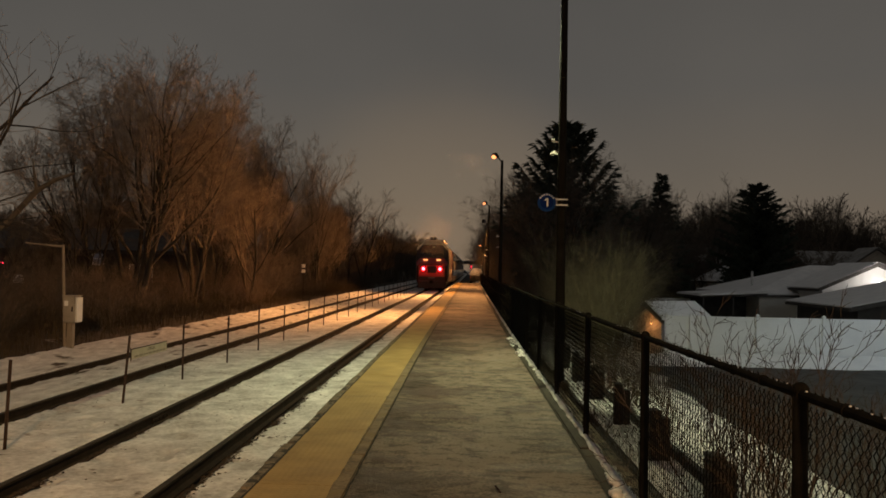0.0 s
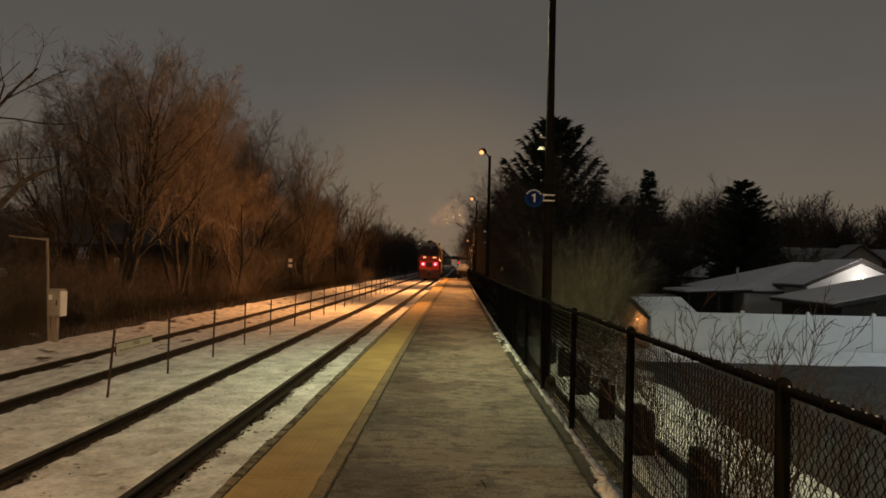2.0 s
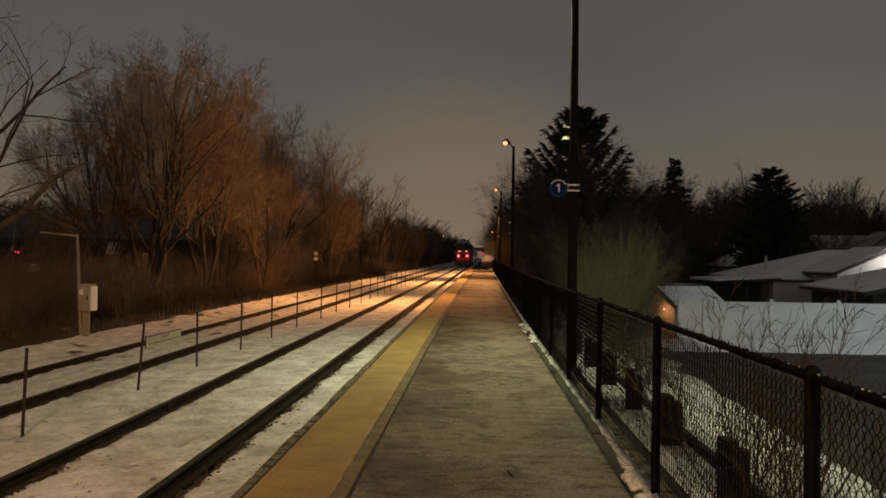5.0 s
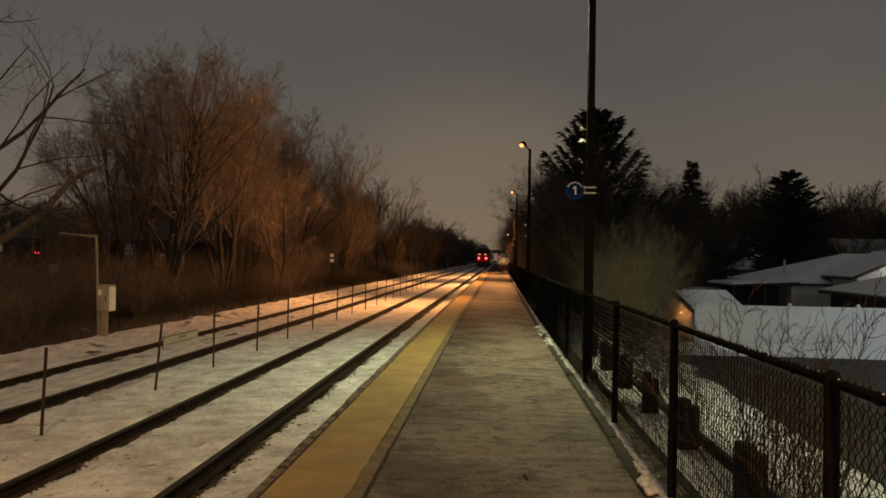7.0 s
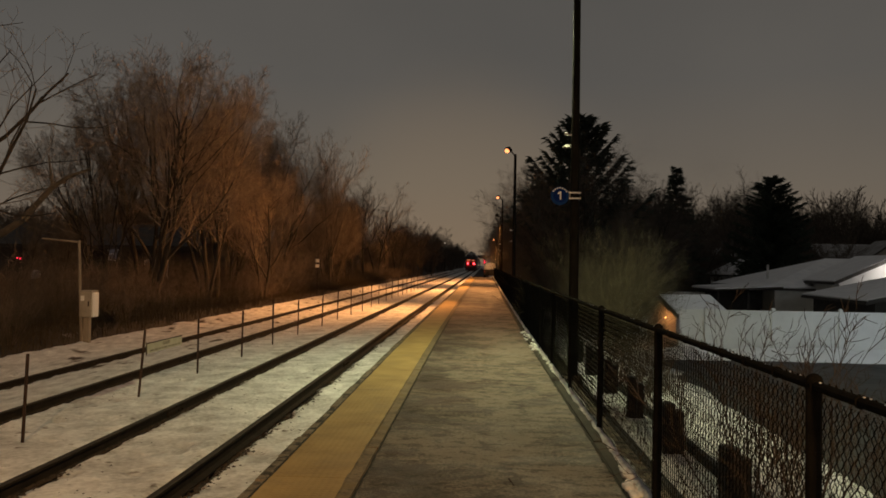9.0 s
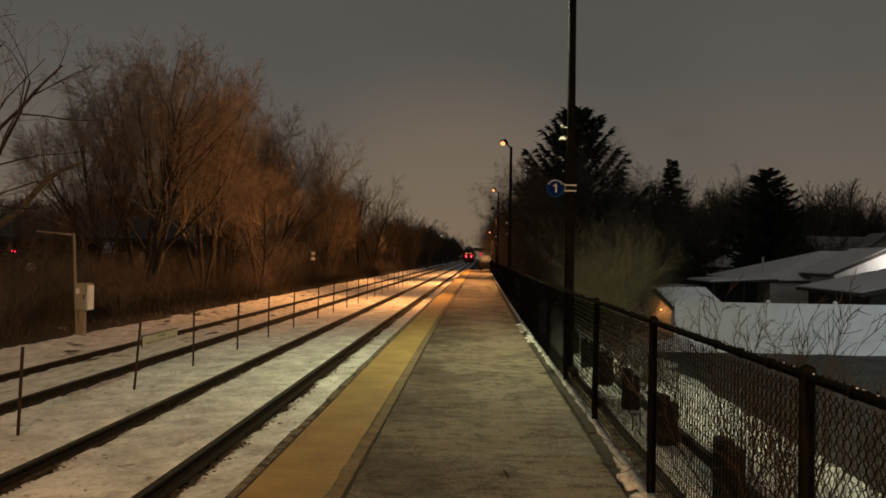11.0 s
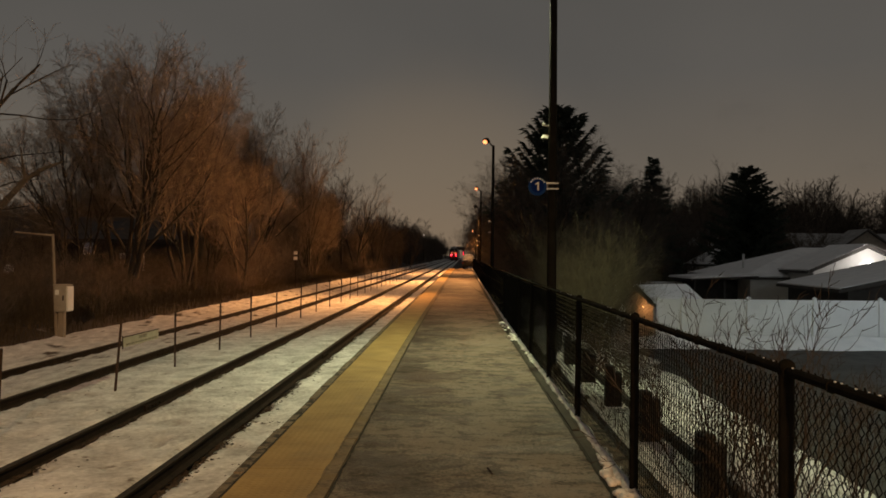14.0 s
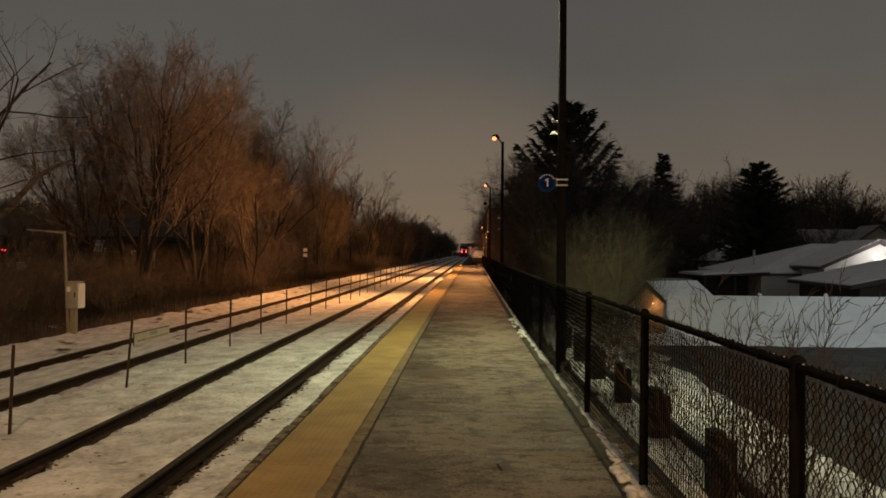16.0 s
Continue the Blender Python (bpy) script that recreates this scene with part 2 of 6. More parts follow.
LOCO_BAND = material("grimy_silver_paint", (0.14, 0.12, 0.11), (0.24, 0.21, 0.19), 2, 30, 0.4, 0.3, bump=0.1, local=True)
LOCO_DEEP = material("grimy_deep_red_paint", (0.028, 0.006, 0.006), (0.055, 0.010, 0.010), 2, 30, 0.45, bump=0.1, local=True)
# nose red includes the red glow that the marker lamps throw on it
LOCO_RED = material("red_nose_paint_and_glow", (0.32, 0.030, 0.027), (0.42, 0.042, 0.038), 2, 30, 0.4, bump=0.1, local=True)
LOCO_ROOF = material("sooty_grey_roof", (0.14, 0.125, 0.115), (0.25, 0.225, 0.205), 2, 30, 0.36, bump=0.2, local=True)
COACH = material("grey_coach_steel", (0.06, 0.055, 0.055), (0.11, 0.10, 0.10), 2, 30, 0.4, 0.4, bump=0.1, local=True)


def tactile_material():
    """Yellow warning panels with a grid of raised domes."""
    m = material("yellow_tactile", (0.265, 0.172, 0.050), (0.405, 0.275, 0.092), 2.0, 30, 0.75, bump=0, random_tone=0.03,
                 spots=(0.26, 0.18, 0.07), spot_scale=1.3, spot_edge=(0.55, 0.75))
    n, l = m.node_tree.nodes, m.node_tree.links
    co = n["Geometry"]
    mp = n.new("ShaderNodeMapping")
    mp.inputs["Scale"].default_value = (16.7, 16.7, 0)
    l.new(co.outputs["Position"], mp.inputs[0])
    fr = n.new("ShaderNodeVectorMath")
    fr.operation = "FRACTION"
    l.new(mp.outputs[0], fr.inputs[0])
    ds = n.new("ShaderNodeVectorMath")
    ds.operation = "DISTANCE"
    ds.inputs[1].default_value = (0.5, 0.5, 0)
    l.new(fr.outputs[0], ds.inputs[0])
    mr = n.new("ShaderNodeMapRange")
    mr.inputs["From Min"].default_value, mr.inputs["From Max"].default_value = 0.36, 0.20
    l.new(ds.outputs["Value"], mr.inputs["Value"])
    bp = n.new("ShaderNodeBump")
    bp.inputs["Strength"].default_value, bp.inputs["Distance"].default_value = 0.55, 0.006
    l.new(mr.outputs[0], bp.inputs["Height"])
    l.new(bp.outputs[0], n["Principled BSDF"].inputs["Normal"])
    return m


YELLOW = tactile_material()


def concrete_material():
    """Damp broomed concrete: broad damp patches, streaks across the walkway, sandy grain, a paler trodden middle."""
    m = bpy.data.materials.new("damp_broomed_concrete")
    m.use_nodes = True
    n, l = m.node_tree.nodes, m.node_tree.links
    b = n["Principled BSDF"]
    b.inputs["Roughness"].default_value, b.inputs["Specular IOR Level"].default_value = 0.82, 0.3
    geo = n.new("ShaderNodeNewGeometry")

    def layer(scale, detail, stretch, low, high, lo_val, hi_val):
        mp = n.new("ShaderNodeMapping")
        mp.inputs["Scale"].default_value = stretch
        l.new(geo.outputs["Position"], mp.inputs[0])
        t = n.new("ShaderNodeTexNoise")
        t.inputs["Scale"].default_value, t.inputs["Detail"].default_value, t.inputs["Roughness"].default_value = scale, detail, 0.65
        l.new(mp.outputs[0], t.inputs["Vector"])
        r = n.new("ShaderNodeMapRange")
        r.inputs["From Min"].default_value, r.inputs["From Max"].default_value = low, high
        r.inputs["To Min"].default_value, r.inputs["To Max"].default_value = lo_val, hi_val
        l.new(t.outputs["Fac"], r.inputs["Value"])
        return r.outputs[0]

    def times(a, c):
        t = n.new("ShaderNodeMath")
        t.operation = "MULTIPLY"
        l.new(a, t.inputs[0])
        l.new(c, t.inputs[1])
        return t.outputs[0]

    broad = layer(0.55, 5, (1.0, 0.8, 1), 0.38, 0.62, 0.46, 1.22)
    streak = layer(1.2, 10, (0.9, 1.3, 1), 0.38, 0.58, 0.40, 1.18)
    grain = layer(30, 6, (1, 0.8, 1), 0.34, 0.66, 0.40, 1.60)
    crisp = layer(0.8, 14, (1.0, 1.0, 1), 0.46, 0.54, 0.58, 1.15)
    specks = layer(5.5, 8, (0.8, 1.1, 1), 0.40, 0.52, 0.45, 1.12)
    sep = n.new("ShaderNodeSeparateXYZ")
    l.new(geo.outputs["Position"], sep.inputs[0])
    tread = n.new("ShaderNodeMapRange")
    tread.interpolation_type = "SMOOTHSTEP"
    tread.inputs["From Min"].default_value, tread.inputs["From Max"].default_value = -0.9, 0.1
    tread.inputs["To Min"].default_value, tread.inputs["To Max"].default_value = 0.66, 1.10
    l.new(sep.outputs["X"], tread.inputs["Value"])
    v = times(times(times(broad, streak), times(grain, tread.outputs[0])), times(crisp, specks))
    damp = n.new("ShaderNodeMapRange")
    damp.inputs["From Min"].default_value, damp.inputs["From Max"].default_value = 0.5, 1.15
    damp.inputs["To Min"].default_value, damp.inputs["To Max"].default_value = 0.60, 0.90
    l.new(streak, damp.inputs["Value"])
    l.new(damp.outputs[0], b.inputs["Roughness"])
    ramp = n.new("ShaderNodeValToRGB")
    ramp.color_ramp.elements[0].position, ramp.color_ramp.elements[0].color = 0.06, (0.024, 0.017, 0.012, 1)
    ramp.color_ramp.elements[1].position, ramp.color_ramp.elements[1].color = 0.92, (0.205, 0.172, 0.133, 1)
    l.new(v, ramp.inputs[0])
    l.new(ramp.outputs[0], b.inputs["Base Color"])
    bp = n.new("ShaderNodeBump")
    bp.inputs["Strength"].default_value, bp.inputs["Distance"].default_value = 0.7, 0.006
    l.new(grain, bp.inputs["Height"])
    l.new(bp.outputs[0], b.inputs["Normal"])
    return m


CONCRETE = concrete_material()


# ---------------------------------------------------------------- small mesh tools
def mesh_object(name, verts, faces, mat, parent=None, label="", smooth=False):
    me = bpy.data.meshes.new(name)
    me.from_pydata(verts if isinstance(verts, list) else verts.tolist(), [], faces if isinstance(faces, list) else faces.tolist())
    me.materials.append(mat)
    if smooth:
        me.polygons.foreach_set("use_smooth", [True] * len(me.polygons))
    me.update()
    ob = new(name, me)
    ob.parent = parent
    if label:
        ob["label"] = label
    return ob


def part(name, bm, mat, parent=None, label="", smooth=False):
    me = bpy.data.meshes.new(name)
    bm.to_mesh(me)
    bm.free()
    for m in mat if isinstance(mat, (list, tuple)) else (mat,):
        me.materials.append(m)
    if smooth:
        me.polygons.foreach_set("use_smooth", [True] * len(me.polygons))
    ob = new(name, me)
    ob.parent = parent
    if label:
        ob["label"] = label
    return ob


def box(bm, x0, y0, z0, x1, y1, z1, bevel=0.0, m=None):
    r = bmesh.ops.create_cube(bm, size=1)
    vs = r["verts"]
    t = Matrix.Translation(((x0 + x1) / 2, (y0 + y1) / 2, (z0 + z1) / 2)) @ Matrix.Diagonal((x1 - x0, y1 - y0, z1 - z0, 1))
    bmesh.ops.transform(bm, matrix=t, verts=vs)
    if bevel:
        es = list({e for v in vs for e in v.link_edges})
        g = bmesh.ops.bevel(bm, geom=es, offset=bevel, segments=2, affect="EDGES", profile=0.6)
        vs = list({v for f in g["faces"] for v in f.verts} | {v for v in vs if v.is_valid})
    if m is not None:
        bmesh.ops.transform(bm, matrix=m, verts=vs)
    return bm


def rod(bm, p, q, r0, r1=None, sides=10, caps=True):
    p, q = Vector(p), Vector(q)
    d = q - p
    m = Matrix.Translation((p + q) / 2) @ d.to_track_quat("Z", "Y").to_matrix().to_4x4()
    bmesh.ops.create_cone(bm, cap_ends=caps, segments=sides, radius1=r0, radius2=r0 if r1 is None else r1, depth=d.length, matrix=m)
    return bm


def ball(bm, at, r, u=10, v=7, squash=(1, 1, 1)):
    bmesh.ops.create_uvsphere(bm, u_segments=u, v_segments=v, radius=r, matrix=Matrix.Translation(at) @ Matrix.Diagonal((*squash, 1)))
    return bm


def prism(bm, outline, depth, m):
    """A flat outline in x, z pushed along y by depth, then placed by m."""
    a = [bm.verts.new(m @ Vector((x, 0, z))) for x, z in outline]
    b = [bm.verts.new(m @ Vector((x, depth, z))) for x, z in outline]
    n = len(outline)
    bm.faces.new(a)
    bm.faces.new(b[::-1])
    for i in range(n):
        bm.faces.new((a[i], b[i], b[(i + 1) % n], a[(i + 1) % n]))
    bmesh.ops.recalc_face_normals(bm, faces=bm.faces)
    return bm


def thing(name, label, category, at=None, group="", kind=""):
    ob = new(name)
    ob.empty_display_size = 0.2
    if at is not None:
        ob.matrix_basis = at
    return tagged(ob, label, category, group, kind)


# ---------------------------------------------------------------- line of the railway
def bend(y):
    """How far the tracks have swung to the right at y."""
    u = max(0.0, y - 15.0)
    return 0.0096 * u * u / (u + 16.0)


def rise(y):
    """The gentle climb of the line and of the platform beside it."""
    u = max(0.0, y - 8.0)
    return 0.0030 * u * u / (u + 8.0)


def along(x, y, z=0.0):
    """Pose of a piece laid beside the track at y, turned with the bend and the climb."""
    dx, dz = bend(y + 2) - bend(y), rise(y + 2) - rise(y)
    return pose(x + bend(y), y, z + rise(y), math.degrees(math.atan2(dz, 2)), 0, -math.degrees(math.atan2(dx, 2)))


def follow_line(bm):
    for v in bm.verts:
        v.co.x += bend(v.co.y)
        v.co.z += rise(v.co.y)


RAILS = (-2.88, -4.385, -6.44, -7.945)
RAIL_Z = -0.23
FENCE_X = 1.40
PLAT_END = 112.0
STATIONS = [-30 + i * 1.0 for i in range(31)]
y = 0.0
while y < 900:
    y += (0.09 if 2.5 < y < 16 else 0.2) + max(0, y - 16) * 0.022
    STATIONS.append(y)


def ground_z(x, y):
    """Bed of the railway, the drop to the gardens on one side and the low wooded bank on the other."""
    z = -0.46 + rise(y)
    if x > 3:
        z -= min(1, (x - 3) / 4) * 0.75 * rise(y)
    if x > 1.6:
        s = min(1, max(0, x - 2.5) / 3.7)
        z += 0.19 * min(1, (x - 1.6) / 0.3)
        z -= 1.25 * s * s * (3 - 2 * s) * (1 if y < 150 else max(0, 1 - (y - 150) / 80))
    xb = x - bend(y)
    if xb < -8.6:
        s = min(1, (-8.6 - xb) / 2.2)
        z += 0.34 * s * s * (3 - 2 * s)
        z += 0.12 * noise.noise((x * 0.3, y * 0.3, 0)) * s
    if x > 3:
        z += 0.10 * noise.noise((x * 0.35, y * 0.35, 3.0)) * min(1, (x - 3) / 3)
    return z


def sheet(xs, ys, zf):
    verts = [(x, y, zf(x, y)) for y in ys for x in xs]
    w = len(xs)
    faces = [(j * w + i, j * w + i + 1, (j + 1) * w + i + 1, (j + 1) * w + i) for j in range(len(ys) - 1) for i in range(w - 1)]
    return verts, faces


def build_ground():
    xs = [-1500, -700, -300, -150, -80, -50, -35, -28] + [-24 + 0.8 * i for i in range(17)] + [-10.6, -10, -9.4, -8.8, -8.2, -6, -4, -2, 0, 1.4]
    xs += [1.6 + 0.35 * i for i in range(13)] + [6.5 + 0.8 * i for i in range(14)] + [18, 22, 28, 36, 50, 80, 150, 300, 700, 1500]
    ys = [-300, -120, -60] + STATIONS[::2] + [1100, 1500, 2200]
    v, f = sheet(xs, ys, ground_z)
    ob = mesh_object("ground", v, f, LITTER, smooth=True)
    ob.data.materials.append(BALLAST)
    ob.data.materials.append(YARD)
    for p in ob.data.polygons:
        c = p.center
        if c.x > 2.0:
            p.material_index = 2
        elif c.x - bend(c.y) > -9.0:
            p.material_index = 1
    tagged(ob, "leaf-strewn bank, dark ballast and patchy snowy gardens", "ground", kind="structure")


def snow_strip(name, x0, x1, z_of, label, seed, rag=0.05, cols=14, patchy=False):
    """A lumpy blanket of snow between two ragged edges that follow the track."""
    ys = [y for y in STATIONS if y < 420]
    verts, faces = [], []
    for y in ys:
        k = min(1.0, 25.0 / max(1.0, y)) * 0.5 + 0.5
        a = x0 + bend(y) + rag * k * (noise.noise((y * 1.6, seed, 0)) + 0.7 * noise.noise((y * 5.0, seed, 5)) + 0.9 * noise.noise((y * 14.0, seed, 2)))
        b = x1 + bend(y) + 0.35 * rag * k * (noise.noise((y * 2.3, seed, 9)) + 0.6 * noise.noise((y * 6.0, seed, 13)))
        for i in range(cols + 3):
            if i == 0 or i == cols + 2:
                x, z = (a, b)[i > 0], -0.45 + rise(y)
            else:
                u = (i - 1) / cols
                x = a + (b - a) * u
                e = min(u, 1 - u) * (b - a)
                z = z_of(u, y) + rise(y) - 0.05 * max(0, 1 - e / 0.10) ** 2
                z += 0.018 * noise.noise((x * 1.7, y * 1.7, seed)) + 0.012 * noise.noise((x * 6, y * 6, seed))
                z -= 0.045 * min(1, max(0, noise.noise((x * 3.1, y * 3.1, seed + 20)) - 0.25) * 4)
            verts.append((x, y, z))
    w = cols + 3
    for j in range(len(ys) - 1):
        for i in range(w - 1):
            faces.append((j * w + i, j * w + i + 1, (j + 1) * w + i + 1, (j + 1) * w + i))
    ob = mesh_object(name, verts, faces, PATCHY_SNOW if patchy else SNOW, smooth=True)
    return tagged(ob, label, "snow", kind="stuff")


def build_track_snow():
    r = RAILS
    snow_strip("snow", r[0] + 0.165, -1.92, lambda u, y: -0.33 + 0.05 * u, "thin dirty snow between rail and platform edge", 1, 0.10)
    snow_strip("snow", r[1] + 0.165, r[0] - 0.05, lambda u, y: -0.295 + 0.03 * u, "trodden snow between the rails", 2, 0.08)
    snow_strip("snow", r[2] + 0.145, r[1] - 0.045, lambda u, y: -0.315 + 0.045 * u ** 3, "smooth snow between the two tracks", 3, 0.05, 18)
    snow_strip("snow", r[3] + 0.12, r[2] - 0.06, lambda u, y: -0.30 + 0.02 * u, "patchy snow between rusty rails", 4, 0.10, 14, True)
    snow_strip("snow", r[3] - 1.55, r[3] - 0.08, lambda u, y: -0.25 + 0.24 * max(0, 0.62 - u), "snow bank along the far rail", 5, 0.22, 18, True)


def build_rails():
    """Flat-bottomed rails: foot, web and head, laid in lengths with bolted joint bars."""
    half = [(0.070, -0.165), (0.070, -0.150), (0.012, -0.130), (0.012, -0.045), (0.036, -0.035), (0.036, -0.006), (0.028, 0.0)]
    outline = half + [(-x, z) for x, z in half[::-1]]
    n = len(outline)
    for k, x in enumerate(RAILS):
        rail = thing("rail", "dark rusty steel rail lying in snow", "rail", group="running rails")
        start = -30.0 + (k % 2) * 5.9
        while start < 640:
            ln = 11.9 if start < 200 else 47.6
            ys = [start + 0.006] + [y for y in STATIONS if start + 0.1 < y < start + ln - 0.1] + [start + ln - 0.006]
            verts = [(x + bend(y) + u, y, RAIL_Z + rise(y) + v) for y in ys for u, v in outline]
            faces = [(j * n + i, j * n + (i + 1) % n, (j + 1) * n + (i + 1) % n, (j + 1) * n + i) for j in range(len(ys) - 1) for i in range(n)]
            faces += [tuple(range(n - 1, -1, -1)), tuple(range((len(ys) - 1) * n, len(ys) * n))]
            ob = mesh_object("rail_length", verts, faces, RAIL_STEEL, rail)
            ob.data.materials.append(RAIL_TOP)
            for p in ob.data.polygons:
                if p.index < len(faces) - 2 and p.index % n in (5, 6, 7):
                    p.material_index = 1
            start += ln
            if 0 < start < 60:
                bm = bmesh.new()
                xj = x + bend(start)
                box(bm, xj + 0.014, start - 0.3, RAIL_Z - 0.125, xj + 0.034, start + 0.3, RAIL_Z - 0.045, 0.006)
                for b in (-0.22, -0.07, 0.07, 0.22):
                    rod(bm, (xj + 0.03, start + b, RAIL_Z - 0.085), (xj + 0.055, start + b, RAIL_Z - 0.085), 0.016, sides=6)
                part("joint_bar", bm, RAIL_STEEL, rail)


def build_platform():
    plat = thing("platform", "long low damp concrete platform with yellow edge strip", "platform", kind="structure")
    bm = bmesh.new()
    prev = None
    for k in range(63):
        yy = -12 + 2 * k
        ring = [bm.verts.new((x, yy, z)) for x, z in ((-1.86, -0.6), (1.62, -0.6), (1.62, -0.03), (-1.86, -0.03))]
        if prev:
            for a in range(4):
                bm.faces.new((prev[a], prev[(a + 1) % 4], ring[(a + 1) % 4], ring[a]))
        else:
            bm.faces.new(ring)
        prev = ring
    bm.faces.new(prev[::-1])
    bmesh.ops.recalc_face_normals(bm, faces=bm.faces)
    follow_line(bm)
    part("slab_base", bm, EDGE_STONE, plat)
    # chipped edge course beside the track
    bm = bmesh.new()
    yy, rng = -12.0, random.Random(5)
    while yy < PLAT_END:
        ln = 0.9 if yy < 40 else 3
        x = -1.905 + rng.uniform(-0.012, 0.012)
        box(bm, x, yy, -0.5, -1.80 + rng.uniform(-0.012, 0.004), yy + ln - 0.012, 0.004 + rng.uniform(-0.012, 0.002), 0.014)
        yy += ln
    for v in bm.verts:
        v.co.x += 0.010 * noise.noise((v.co.y * 7, v.co.z * 9, 1.0))
    follow_line(bm)
    part("edge_course", bm, EDGE_STONE, plat, "chipped concrete edge")
    # yellow warning panels
    bm = bmesh.new()
    box(bm, -0.33, 0, -0.03, 0.33, 1.217, 0.014, 0.003)
    first = part("tactile_panel", bm, YELLOW, plat)
    first.matrix_basis = along(-1.445, -4.0)
    n = int((PLAT_END + 4) / 1.22)
    for i in range(1, n):
        o = first.copy()
        scene.collection.objects.link(o)
        o.parent = plat
        o.matrix_basis = along(-1.445 + rng.uniform(-0.004, 0.004), -4.0 + i * 1.22, rng.uniform(-0.002, 0.002))
    # grey border strip
    bm = bmesh.new()
    box(bm, -0.055, 0, -0.03, 0.055, 3.03, 0.008, 0.006)
    first = part("border_strip", bm, BORDER, plat)
    first.matrix_basis = along(-1.052, -4.0)
    for i in range(1, int((PLAT_END + 4) / 3.05)):
        o = first.copy()
        scene.collection.objects.link(o)
        o.parent = plat
        o.matrix_basis = along(-1.052 + rng.uniform(-0.006, 0.006), -4.0 + i * 3.05, rng.uniform(-0.002, 0.002))
    # walking slabs
    bm = bmesh.new()
    box(bm, -1.095, 0, -0.03, 1.095, 3.049, 0.004, 0.0015)
    first = part("walking_slab", bm, CONCRETE, plat)
    first.matrix_basis = along(0.13, -4.0)
    for i in range(1, int((PLAT_END + 4) / 3.05)):
        o = first.copy()
        scene.collection.objects.link(o)
        o.parent = plat
        o.matrix_basis = along(0.13 + rng.uniform(-0.001, 0.001), -4.0 + i * 3.05, rng.uniform(-0.0006, 0.0006))
    # kerb timber under the wire fence
    bm = bmesh.new()
    yy = -6.0
    while yy < PLAT_END:
        x = 1.236 + rng.uniform(-0.006, 0.006)
        box(bm, x, yy, -0.03, x + 0.122, yy + 2.42, 0.028 + rng.uniform(-0.008, 0.008), 0.012)
        yy += 2.44
    follow_line(bm)
    part("kerb", bm, CURB, plat, "low mossy timber kerb")
    # a damp cross joint, and a cracked one nearer
    for yj, x0, x1, wide in ((15.8, -0.96, 0.55, 0.035), (30.6, -0.96, 1.2, 0.03), (7.45, 0.30, 0.72, 0.008)):
        verts, faces = [], []
        for k in range(60):
            x = x0 + (x1 - x0) * k / 59
            c = yj + 0.03 * noise.noise((x * 3, yj, 0)) + 0.012 * noise.noise((x * 11, yj, 0))
            w = max(0.003, wide * (0.7 + 1.2 * noise.noise((x * 4, yj, 3)) + 0.6 * noise.noise((x * 14, yj, 5))))
            verts += [(x + bend(c), c + d, h + rise(c)) for d, h in ((-w, 0.0065), (0, 0.0085), (w, 0.0065))]
            if k:
                a = 3 * k
                faces += [(a - 3, a - 2, a + 1, a), (a - 2, a - 1, a + 2, a + 1)]
        mesh_object("cross_joint", verts, faces, MOSS, plat, "dark damp joint")
    # ragged mossy cracks on both sides of the walkway
    for xc, seed, wide, mat, name, label in ((-0.972, 4.0, 0.011, MOSS, "mossy_crack", "black mossy crack"), (1.229, 9.0, 0.020, MOSS, "mossy_crack", "black mossy crack"),
                                            (-1.110, 14.0, 0.011, BORDER, "dirt_line", "ragged line of dirt"), (-1.785, 19.0, 0.014, MOSS, "dirt_line", "ragged line of dirt")):
        verts, faces = [], []
        for k in range(620):
            yy = 1.5 + k * (0.045 + k * 0.00028)
            c = xc + 0.010 * noise.noise((yy * 2.5, seed, 0)) + 0.006 * noise.noise((yy * 9, seed, 1))
            w = max(0.002, wide * (0.8 + 1.1 * noise.noise((yy * 3.5, seed, 4)) + 0.7 * noise.noise((yy * 12, seed, 6))))
            verts += [(c + d + bend(yy), yy, h + rise(yy)) for d, h in ((-w, 0.0125), (0, 0.0185), (w, 0.0125))]
            if k:
                a = 3 * k
                faces += [(a - 3, a, a + 1, a - 2), (a - 2, a + 1, a + 2, a - 1)]
        mesh_object(name, verts, faces, mat, plat, label)


